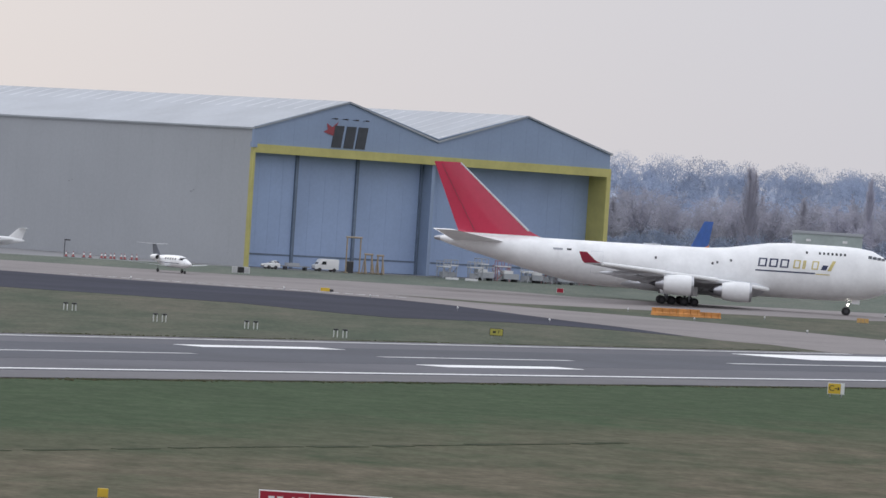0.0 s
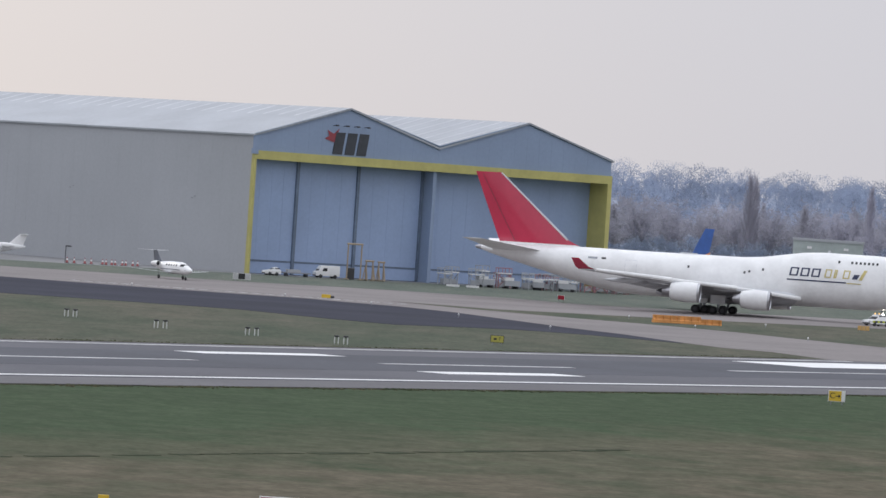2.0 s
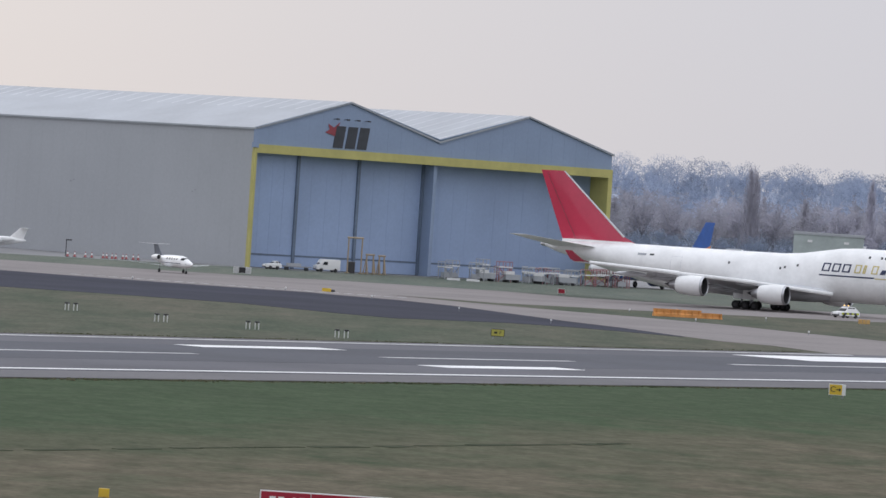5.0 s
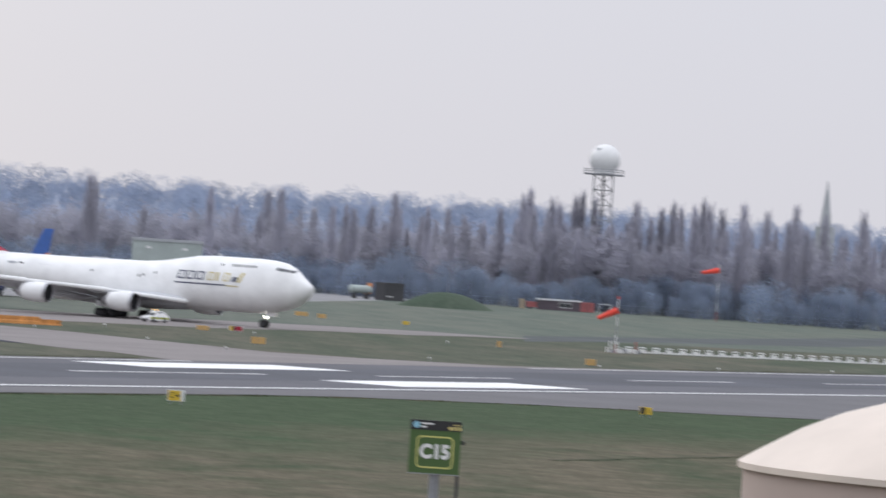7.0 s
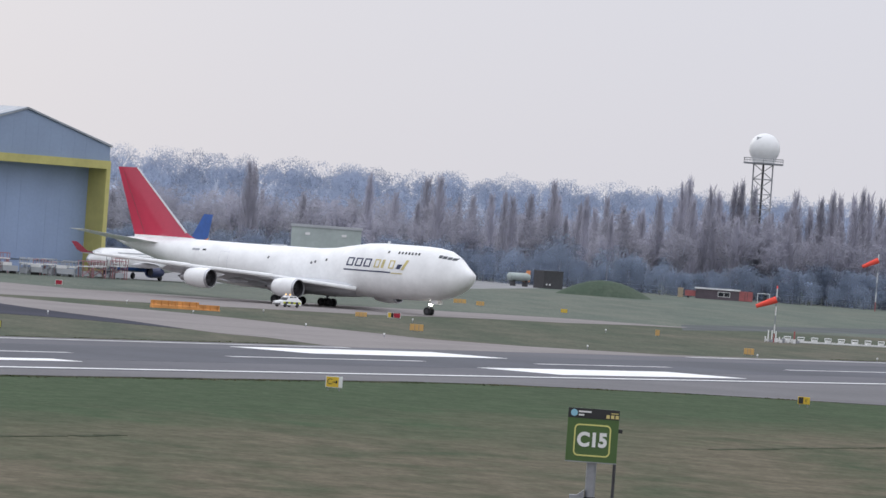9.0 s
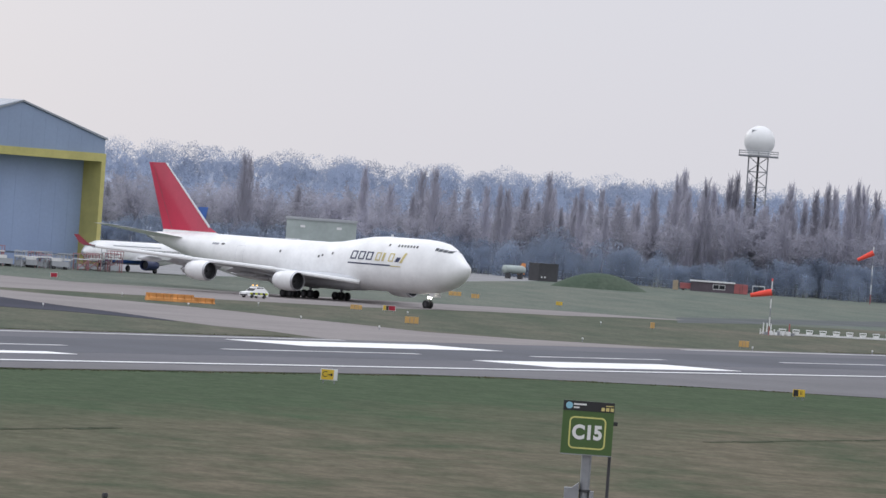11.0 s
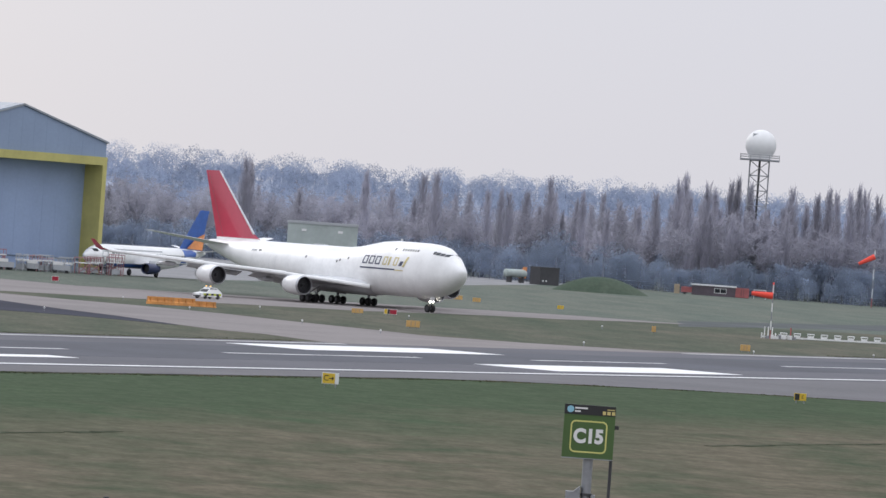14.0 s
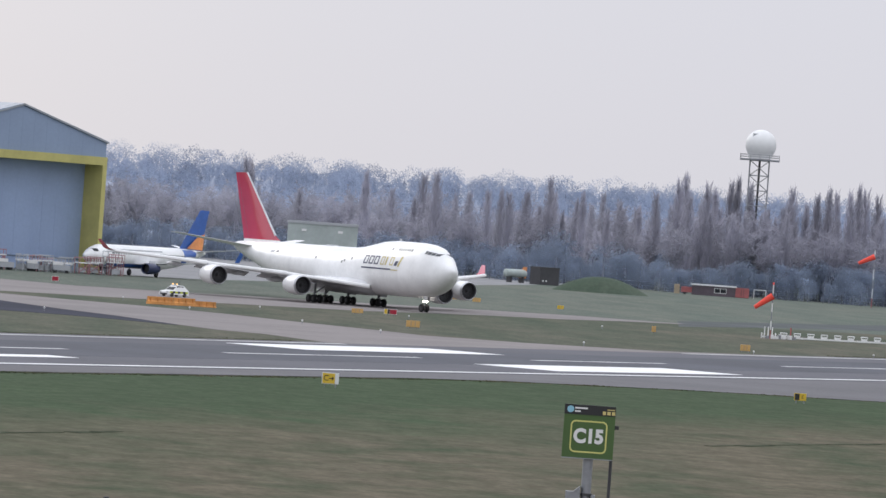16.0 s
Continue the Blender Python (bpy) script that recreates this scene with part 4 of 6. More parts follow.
# the wooded hill far behind
hill = Geo()
cols, rows_ = 60, 8
hv = []
for j in range(rows_):
    for i in range(cols):
        yaw = 45 + 35 * i / (cols - 1)
        dist = 1900 + 220 * j
        k = j / (rows_ - 1)
        z = 28 * math.sin(min(1.0, k * 1.5) * math.pi / 2) * (1.06 - 0.011 * abs(yaw - 60)) + 2.5 * noise.noise(Vector((yaw * 0.45, k * 2, 0))) - 0.5
        hv.append((*at_view(yaw, dist), z if j else -0.5))
hill.add(hv, [(j * cols + i, j * cols + i + 1, (j + 1) * cols + i + 1, (j + 1) * cols + i) for j in range(rows_ - 1) for i in range(cols - 1)])
tagged(part("hill", hill, HILL_HAZED, smooth=True), "low wooded hill on the horizon", "hill", kind="structure")


def hill_z(yaw, dist):
    k = min(1.0, max(0.0, (dist - 1900) / 1540))
    return 28 * math.sin(min(1.0, k * 1.5) * math.pi / 2) * (1.06 - 0.011 * abs(yaw - 60)) + 2.5 * noise.noise(Vector((yaw * 0.45, k * 2, 0))) - 0.5


woods, firs = Geo(), Geo()
for i in range(1350):
    yaw, dist = rnd.uniform(57.5, 71.5), 1980 + 900 * rnd.random() ** 0.7
    x, y = at_view(yaw, dist)
    z0 = hill_z(yaw, dist) - 1
    hgt = 7 + 11 * rnd.random() ** 1.6
    wid = hgt * rnd.uniform(0.7, 1.05)
    fir = rnd.random() < 0.2
    gg = firs if fir else woods
    gg.tube((x, y, z0), (x, y, z0 + hgt * 0.5), 0.5, 0.2, 4)
    for _ in range(430 if not fir else 300):
        d = Vector((rnd.gauss(0, 1), rnd.gauss(0, 1), rnd.gauss(0.2, 1))).normalized()
        rr = rnd.uniform(0.55, 0.93)
        p = Vector((x, y, z0 + hgt * 0.55)) + Vector((d.x * wid / 2, d.y * wid / 2, d.z * hgt * 0.45)) * rr
        L = rnd.uniform(0.35, 0.85)
        w = rnd.uniform(0.28, 0.52) if not fir else rnd.uniform(0.35, 0.6)
        q = p + (d + Vector((rnd.gauss(0, 0.4), rnd.gauss(0, 0.4), 0.5))).normalized() * L
        sd = (q - p).orthogonal().normalized() * w
        gg.add([p - sd, p + sd, q], [(0, 1, 2)])
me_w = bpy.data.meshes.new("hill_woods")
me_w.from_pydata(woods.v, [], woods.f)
me_w.materials.append(WOOD_HAZED)
tagged(new("hill_woods", me_w), "bare winter woodland on the far hill, blue haze painted into its colour", "woods", kind="stuff")
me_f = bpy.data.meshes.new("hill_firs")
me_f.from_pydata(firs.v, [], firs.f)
me_f.materials.append(FIR_HAZED)
tagged(new("hill_firs", me_f), "evergreens scattered through the far woodland, blue haze painted into their colour", "woods", kind="stuff")


# ---- smaller aircraft ----
def small_jet(name, label, rows, off, parts):
    """A low-wing jet from body rows and the sizes in parts; its origin is under the main gear, nose towards +x."""
    ob = thing(name, label, "airplane")
    fus = part("fuselage", body(rows, off, 24), PLANE_WHITE, ob, smooth=True)
    p = parts
    fin = Geo().loft([airfoil((off - p["fin"][0], 0, p["fin"][1]), (off - p["fin"][2], 0, p["fin"][1]), p["thick"], (0, 1, 0)), airfoil((off - p["fin"][3], 0, p["fin"][4]), (off - p["fin"][5], 0, p["fin"][4]), p["thick"] * 0.5, (0, 1, 0))])
    part("tail_fin", fin, p["paint"], ob, smooth=True)
    for side in (-1, 1):
        s0, s1, s2, s3, y1, z0, z1 = p["tail"]
        part("tailplane", Geo().loft([airfoil((off - s0, side * 0.05, z0), (off - s1, side * 0.05, z0), p["thick"] * 0.7, (0, 0, 1)), airfoil((off - s2, side * y1, z1), (off - s3, side * y1, z1), p["thick"] * 0.3, (0, 0, 1))]), PLANE_WHITE, ob, smooth=True)
        s0, s1, s2, s3, y1, z0, z1 = p["wing"]
        wing = part("wing", Geo().loft([airfoil((off - s0, side * 0.4, z0), (off - s1, side * 0.4, z0), p["thick"], (0, 0, 1)), airfoil((off - s2, side * y1, z1), (off - s3, side * y1, z1), p["thick"] * 0.35, (0, 0, 1))]), PLANE_GREY, ob, smooth=True)
        if p.get("winglet"):
            part("winglet", Geo().loft([airfoil((off - s2, side * y1, z1), (off - s3, side * y1, z1), 0.12, (0, 1, 0)), airfoil((off - s3 + 0.3, side * (y1 + 0.5), z1 + p["winglet"]), (off - s3 - 0.7, side * (y1 + 0.5), z1 + p["winglet"]), 0.06, (0, 1, 0))]), BLUE_PAINT, wing, smooth=True)
        s, y, z, r, L = p["engine"]
        eng = part("engine", Geo().lathe([(-0.1 * r, r * 0.8), (0, r * 0.92), (-L * 0.12, r), (-L * 0.6, r * 0.95), (-L, r * 0.6), (-L, r * 0.5), (-L * 0.2, r * 0.75)], (off - s, side * y, z), "x", 20, False), p["nacelle"], ob, smooth=True)
        part("fan", Geo().lathe([(-L * 0.2, r * 0.78), (-L * 0.18, 0.02)], (off - s, side * y, z), "x", 16), DARK_METAL, eng)
        part("pylon", Geo().box((off - s - L * 0.8, side * y - 0.06 if not p.get("rear") else min(side * 0.3, side * y), z + (r * 0.6 if not p.get("rear") else -0.08)), (off - s - L * 0.3, side * y + 0.06 if not p.get("rear") else max(side * 0.3, side * y), z + (r * 1.35 if not p.get("rear") else 0.08))), PLANE_GREY, eng)
        gy, gr = p["gear"]
        gear = part("main_gear", Geo().tube((0, side * gy, rows[len(rows) // 2][1] + 0.2), (0, side * gy, gr), gr * 0.2), GALV, ob)
        wheel("wheel", (0, side * gy, gr), gr, gr * 0.6, gear)
        for a, b, c, d in p["glass"]:
            part("cockpit_window", decal(rows, off, a, b, c, d, side, 0, 0.012), GLASS_DARK, fus)
        a, step, cnt, z, w, h = p["cabin"]
        for i in range(cnt):
            part("cabin_window", decal(rows, off, a + i * step, a + i * step + w, z, z + h, side, 0, 0.012), GLASS_DARK, fus)
        for a, b, c, d, m_ in p["bands"]:
            part("livery_band", decal(rows, off, a, b, c, d, side, 0, 0.015), m_, fus)
    ng = part("nose_gear", Geo().tube((off - p["nose_gear"], 0, rows[3][1] + 0.1), (off - p["nose_gear"], 0, p["gear"][1] * 0.8), 0.06), GALV, ob)
    wheel("wheel", (off - p["nose_gear"], 0, p["gear"][1] * 0.8), p["gear"][1] * 0.8, 0.2, ng)
    return ob


BIZ = [(0, 1.35, 1.5, 0.06, 1.42), (0.5, 1.08, 1.75, 0.38, 1.4), (1.4, 0.88, 2.05, 0.62, 1.42), (2.3, 0.8, 2.45, 0.76, 1.5), (3.2, 0.78, 2.6, 0.8, 1.6), (7.0, 0.8, 2.6, 0.8, 1.65), (9.0, 1.1, 2.5, 0.62, 1.8), (11.0, 1.6, 2.35, 0.32, 1.95), (12.2, 1.9, 2.15, 0.08, 2.0)]
BIZ_PARTS = dict(fin=(9.2, 2.1, 11.8, 11.2, 4.1, 12.4), thick=0.16, paint=SLATE, tail=(11.2, 12.4, 12.1, 12.8, 2.5, 4.05, 4.1), wing=(5.2, 7.4, 6.5, 7.4, 6.4, 0.95, 1.35), engine=(8.3, 1.15, 2.15, 0.42, 2.0), nacelle=PLANE_WHITE, rear=True,
                 gear=(2.0, 0.28), glass=((1.75, 2.5, 1.95, 2.3),), cabin=(3.4, 0.75, 5, 1.95, 0.36, 0.3), bands=((1.0, 10.0, 1.42, 1.5, NAVY),), nose_gear=1.8)
biz = small_jet("business_jet", "small white business jet with a dark T-tail, parked on the taxiway", BIZ, 6.4, BIZ_PARTS)
biz.matrix_world = pose(660.0, 462.5, 0.04, 0, 0, -117)
BIZ_PARTS.update(paint=PLANE_WHITE, bands=((1.0, 10.0, 1.42, 1.47, GALV),))
biz2 = small_jet("business_jet", "white business jet with a white T-tail beside the hangar wall", BIZ, 6.4, BIZ_PARTS)
biz2.matrix_world = pose(728.6, 547.6, 0.04, 0, 0, 132)
biz2.scale = (1.05, 1.05, 1.0)
NARROW = [(0, 3.0, 3.3, 0.1, 3.15), (0.7, 2.3, 3.9, 0.85, 3.1), (2.0, 1.75, 4.7, 1.45, 3.15), (4.0, 1.4, 5.25, 1.82, 3.3), (6.5, 1.3, 5.35, 1.88, 3.35), (24, 1.3, 5.35, 1.88, 3.35), (29, 1.9, 5.35, 1.65, 3.6), (34, 3.3, 5.2, 0.95, 4.3), (38, 4.4, 4.95, 0.2, 4.7)]
liner = small_jet("parked_airliner", "parked white twin-engined airliner with a blue and orange tail", NARROW, 18.5, dict(
    fin=(29.5, 5.1, 36.5, 35.6, 12.4, 38.6), thick=0.35, paint=BLUE_PAINT, tail=(33.6, 37.0, 37.5, 39.2, 7.1, 4.8, 5.7), wing=(12.8, 20.0, 22.0, 23.6, 17.0, 2.0, 3.6), winglet=2.3, engine=(12.0, 4.9, 1.5, 1.0, 4.0), nacelle=NAVY,
    gear=(2.9, 0.56), glass=((1.55, 2.5, 4.0, 4.5),), cabin=(6.0, 0.52, 46, 3.75, 0.24, 0.34),
    bands=((29.2, 33.8, 3.9, 5.1, BLUE_PAINT), (5.0, 21.0, 1.45, 2.1, BLUE_PAINT), (28.2, 30.5, 2.3, 3.6, BLUE_PAINT), (7.0, 22.0, 4.45, 4.62, GALV)), nose_gear=3.0))
liner.matrix_world = pose(846.2, 489.6, 0.035, 0, 0, 176)
flash = [c for c in liner.children if c.name.startswith("tail_fin")][0]
for side in (-1, 1):
    part("tail_flash", Geo().add([(18.5 - 31.5, side * 0.42, 5.4), (18.5 - 36.6, side * 0.36, 5.2), (18.5 - 37.2, side * 0.28, 8.2), (18.5 - 34.6, side * 0.34, 7.4)], [(0, 1, 2, 3)]), ORANGE_PAINT, flash, "orange flash")


# ---- vehicles ----
def road_car(name, label, L, W, H, paint, van=False, stripe=None):
    ob = thing(name, label, "van" if van else "car")
    if van:
        prof = [(L / 2, 0.35), (L / 2, 0.95), (L / 2 - 0.45, 1.15), (L / 2 - 1.0, H * 0.95), (L / 2 - 1.3, H), (-L / 2 + 0.1, H), (-L / 2, H - 0.12), (-L / 2, 0.35)]
    else:
        prof = [(L / 2, 0.3), (L / 2, 0.62), (L / 2 - 0.1, 0.78), (L / 2 - 1.15, 0.95), (L / 2 - 1.95, H - 0.06), (L / 2 - 2.3, H), (-L / 2 + 0.95, H - 0.04), (-L / 2 + 0.12, 0.98), (-L / 2, 0.85), (-L / 2, 0.3)]
    rings = []
    for y, k in ((-W / 2, 0.9), (-W / 2 + 0.08, 1.0), (W / 2 - 0.08, 1.0), (W / 2, 0.9)):
        rings.append([(x * (0.985 if k < 1 else 1), y * (0.86 if z > 1.05 and not van else 1.0), 0.3 + (z - 0.3) * (k if z > 0.9 else 1)) for x, z in prof])
    shell = part("body", Geo().loft(rings), paint, ob, smooth=True)
    zl, zh = (1.15, H - 0.3) if van else (0.97, H - 0.12)
    for side in (-1, 1):
        y = side * (W / 2 * (0.885 if not van else 1.0) + 0.012)
        wins = ((L / 2 - 1.95, L / 2 - 1.05),) if van else ((L / 2 - 2.5, L / 2 - 1.75), (-L / 2 + 1.05, L / 2 - 2.6))
        for a, b in wins:
            part("side_window", Geo().add([(a, y, zl), (b, y, zl), (b - (0.0 if b < 0.3 else 0.35), y * 0.985, zh), (a, y * 0.985, zh)], [(0, 1, 2, 3)]), GLASS_DARK, shell)
        for i in range(7 if stripe else 1):
            a, b = (-L / 2 + 0.2 + i * (L - 0.6) / 7, -L / 2 + 0.2 + (i + 1) * (L - 0.6) / 7) if stripe else (-L / 2 + 0.2, L / 2 - 0.3)
            part("side_stripe", Geo().box((a, side * (W / 2 + 0.004) - 0.006, 0.5), (b, side * (W / 2 + 0.004) + 0.006, 0.78)), (stripe if i % 2 == 0 else DARK_SIGN) if stripe else paint, shell)
        part("headlight", Geo().box((L / 2 - 0.1, side * W * 0.36 - 0.16, 0.6), (L / 2 + 0.012, side * W * 0.36 + 0.16, 0.74)), STEEL, shell)
        for x in (L / 2 - 0.85, -L / 2 + 0.8):
            wheel("wheel", (x, side * (W / 2 - 0.1), 0.33), 0.33, 0.22, ob)
    if van:
        part("windscreen", Geo().add([(L / 2 - 0.47, -W * 0.42, 1.2), (L / 2 - 0.47, W * 0.42, 1.2), (L / 2 - 0.95, W * 0.38, H * 0.9), (L / 2 - 0.95, -W * 0.38, H * 0.9)], [(0, 1, 2, 3)]), GLASS_DARK, shell)
    else:
        part("windscreen", Geo().add([(L / 2 - 1.17, -W * 0.4, 1.0), (L / 2 - 1.17, W * 0.4, 1.0), (L / 2 - 1.93, W * 0.36, H - 0.09), (L / 2 - 1.93, -W * 0.36, H - 0.09)], [(0, 1, 2, 3)]), GLASS_DARK, shell)
    part("bumper", Geo().box((L / 2 - 0.05, -W * 0.42, 0.32), (L / 2 + 0.03, W * 0.42, 0.5)), DARK_METAL, shell)
    return ob


CAR = road_car("escort_car", "white airfield escort car with yellow stripes and lit amber beacons", 4.1, 1.85, 1.65, WHITE, stripe=HI_VIS)
bar = part("light_bar", Geo().box((-0.25, -0.6, 1.66), (0.1, 0.6, 1.74)), WHITE, CAR)
for y in (-0.42, 0.42):
    part("beacon", Geo().lathe([(1.74, 0.1), (1.87, 0.09), (1.91, 0.04)], (-0.08, y, 0), "z", 10), AMBER_GLOW, bar, "lit amber beacon")
part("roof_aerial", Geo().tube((-0.9, 0, 1.55), (-1.0, 0, 2.3), 0.02), DARK_METAL, CAR)
van = road_car("white_van", "white panel van parked before the hangar doors", 4.2, 1.95, 2.1, WHITE, True)
van.matrix_world = pose(768.0, 506.6, 0.035, 0, 0, 142)
pick = road_car("white_car", "small white car parked by the hangar doors", 2.9, 1.5, 1.4, WHITE)
pick.matrix_world = pose(754.6, 508.6, 0.035, 0, 0, 150)


def box_thing(name, label, category, lo, hi, material, m, trims=()):
    ob = thing(name, label, category, m)
    b = Geo().box(lo, hi)
    part("body", b, material, ob)
    for nm, l2, h2, mt in trims:
        part(nm, Geo().box(l2, h2), mt, ob)
    return ob


box_thing("dark_crate", "tall dark storage crate beside the van", "crate", (-0.6, -0.6, 0.15), (0.6, 0.6, 1.9), DARK_METAL, pose(771.5, 504.0, 0.035, 0, 0, 30), (("skid", (-0.6, -0.6, 0), (-0.4, 0.6, 0.15), DARK_METAL), ("skid", (0.4, -0.6, 0), (0.6, 0.6, 0.15), DARK_METAL), ("lid", (-0.64, -0.64, 1.9), (0.64, 0.64, 1.98), GALV)))
box_thing("flat_trailer", "low flat grey trailer on the apron", "trailer", (-2.4, -0.8, 0.5), (2.4, 0.8, 0.68), GALV, pose(761.0, 508.0, 0.035, 0, 0, -36), (("leg", (-1.9, -0.7, 0), (-1.6, 0.7, 0.5), DARK_METAL), ("leg", (1.6, -0.7, 0), (1.9, 0.7, 0.5), DARK_METAL), ("load", (-1.6, -0.6, 0.68), (0.6, 0.6, 1.15), CLAD_SIDE)))


def gantry(m, w, h, label, braced):
    ob = thing("work_gantry", label, "gantry", m, "gantries by the doors")
    for x in (-w / 2, w / 2):
        part("post", Geo().tube((x, 0, 0), (x, 0, h), 0.13), TIMBER, ob)
        part("foot", Geo().tube((x, -0.8, 0.12), (x, 0.8, 0.12), 0.1), TIMBER, ob)
        if braced:
            part("brace", Geo().tube((x, -0.7, 0.1), (x, 0, h * 0.75), 0.09), TIMBER, ob)
            part("brace", Geo().tube((x * 1.9, 0, 0.1), (x, 0, h * 0.9), 0.09), TIMBER, ob)
    part("top_beam", Geo().tube((-w / 2 - 0.2, 0, h - 0.1), (w / 2 + 0.2, 0, h - 0.1), 0.16), TIMBER, ob)
    return ob


gantry(pose(769.0, 501.8, 0.035, 0, 0, -32), 2.5, 6.1, "tall tan steel gantry frame by the hangar doors", False)
gantry(pose(772.2, 500.8, 0.035, 0, 0, -32), 1.2, 3.4, "short braced tan trestle by the hangar doors", True)
gantry(pose(774.9, 500.2, 0.035, 0, 0, -32), 0.9, 3.3, "short braced tan trestle by the hangar doors", True)


def access_stand(m, h, label, paint):
    """Stepped maintenance stand: legs, platform, steps and rails."""
    ob = thing("access_stand", label, "stand", m, "maintenance stands on the apron")
    for x in (-1.1, 1.1):
        for y in (-0.6, 0.6):
            part("leg", Geo().tube((x, y, 0), (x, y, h), 0.09, n=5), paint, ob)
    part("platform", Geo().box((-1.3, -0.75, h), (1.3, 0.75, h + 0.18)), WHITE, ob)
    part("tool_box", Geo().box((-0.9, -0.5, 0.3), (0.5, 0.5, 1.1)), CLAD_SIDE, ob)
    rail = Geo()
    for y in (-0.7, 0.7):
        rail.tube((-1.25, y, h + 1.0), (1.25, y, h + 1.0), 0.07, n=5)
        for x in (-1.2, 0, 1.2):
            rail.tube((x, y, h), (x, y, h + 1.0), 0.06, n=5)
    part("guard_rail", rail, paint, ob)
    steps = Geo()
    for i in range(6):
        k = i / 6
        steps.box((1.2 + 1.6 * k, -0.4, h * (1 - k) - 0.05), (1.5 + 1.6 * k, 0.4, h * (1 - k)))
    part("steps", steps, GALV, ob)
    part("brace", Geo().tube((-1.1, -0.6, 0.3), (1.1, -0.6, h - 0.1), 0.07, n=5).tube((1.1, -0.6, 0.3), (-1.1, -0.6, h - 0.1), 0.07, n=5), paint, ob)
    return ob


rnd = random.Random(11)
for i in range(22):
    k = i / 21
    x, y = 788 + 41 * k ** 0.8 + rnd.uniform(-1, 1), 497.2 - 10.0 * k ** 0.8 + rnd.uniform(-4.5, 1.0)
    access_stand(pose(x, y, 0.035, 0, 0, rnd.choice((-40, -20, 10, 60, 140))), rnd.uniform(1.2, 2.7) + (0.5 if i > 16 else 0), "wheeled access stand with red and white rails on the apron", STAND_RED if rnd.random() < 0.4 else CLAD_SIDE)
for x, y, r in ((795, 492, -30), (806, 488, 20), (812, 486, -50), (800, 490, -25)):
    box_thing("equipment_cart", "low grey and white ground equipment cart", "cart", (-1.5, -0.7, 0.45), (1.5, 0.7, 1.35), CLAD_SIDE, pose(x, y, 0.035, 0, 0, r),
              (("wheel", (-1.2, -0.75, 0), (-0.8, 0.75, 0.45), RUBBER), ("wheel", (0.8, -0.75, 0), (1.2, 0.75, 0.45), RUBBER), ("canopy", (-1.55, -0.75, 1.35), (0.2, 0.75, 1.9), WHITE)))

# ---- airfield signs, lights and barriers ----
def board(name, label, m, w, h, panels, leg=0.25, depth=0.22, text=(), edge=WHITE):
    """An airfield sign: frame, coloured panels from left to right, two legs. Faces -y."""
    ob = thing(name, label, "sign", m)
    fr = part("frame", Geo().box((-w / 2 - 0.04, -depth / 2, leg), (w / 2 + 0.04, depth / 2, leg + h)), edge, ob)
    x = -w / 2
    for share, mt in panels:
        x1 = x + w * share
        part("panel", Geo().box((x + 0.015, -depth / 2 - 0.02, leg + 0.04), (x1 - 0.015, -depth / 2 - 0.003, leg + h - 0.04)), mt, fr)
        x = x1
    for k in (-0.35, 0.35):
        part("leg", Geo().tube((w * k, 0, 0), (w * k, 0, leg), 0.05), GALV, ob)
    for body_, tx, tz, size, mt in text:
        writing("lettering", body_, size, mt, fr, Matrix.Translation((tx, -depth / 2 - 0.024, leg + tz)) @ Matrix.Rotation(math.pi / 2, 4, "X"))
    return ob


def bars(ob, items, y):
    """Plain bars or arrow pieces on a sign's face."""
    for x0, z0, x1, z1, mt in items:
        part("bar", Geo().box((x0, y - 0.012, z0), (x1, y, z1)), mt, ob)


sc = board("taxiway_sign", "yellow taxiway sign lettered C with an arrow, in the grass verge", pose(372, 198, 0.0, 0, 0, -62), 1.22, 0.85, ((0.8, SIGN_YELLOW), (0.2, WHITE)), text=(("C", -0.33, 0.43, 0.62, BLACK),))
bars(sc, ((-0.1, 0.64, 0.26, 0.71, BLACK), (0.12, 0.55, 0.19, 0.80, BLACK), (0.19, 0.6, 0.26, 0.75, BLACK)), -0.132)
sf = board("taxiway_sign", "yellow taxiway sign lettered F between runway and taxiway", pose(457, 281, 0.03, 0, 0, -59), 1.25, 0.7, ((1.0, SIGN_OLIVE),), text=(("F", 0.25, 0.35, 0.45, BLACK),), edge=BLACK)
bars(sf, ((-0.35, 0.5, -0.05, 0.7, BLACK),), -0.132)
board("location_sign", "small black and yellow location sign in the grass", pose(433, 185, 0.0, 0, 0, -64), 0.95, 0.62, ((0.45, BLACK), (0.55, SIGN_YELLOW)), text=(("E", 0.2, 0.31, 0.4, BLACK),), edge=SIGN_YELLOW)
board("location_sign", "faded pale and black location sign beside the taxiway", pose(685, 467, 0.03, 0, 0, -56), 2.6, 0.95, ((0.3, WORN), (0.4, BLACK), (0.3, WORN)))
for x, y, w, h, mt in ((603, 310, 1.6, 0.8, SIGN_ORANGE), (623, 274, 1.15, 0.75, SIGN_ORANGE), (664, 350, 1.5, 0.6, SIGN_ORANGE), (858, 433, 2.1, 0.7, SIGN_ORANGE), (848, 424, 1.3, 0.7, SIGN_ORANGE), (842, 405, 1.0, 0.6, SIGN_YELLOW), (700, 322, 0.5, 0.8, SIGN_ORANGE)):
    s_ = board("amber_sign", "low amber airfield sign seen from behind in the grass", pose(x, y, 0.03, 0, 0, -62), w, h, ((1.0, mt),), leg=0.15, edge=mt)
    bars(s_, ((-w * 0.18, 0.25, -w * 0.12, h + 0.1, TIMBER), (w * 0.14, 0.25, w * 0.2, h + 0.1, TIMBER)), -0.132)
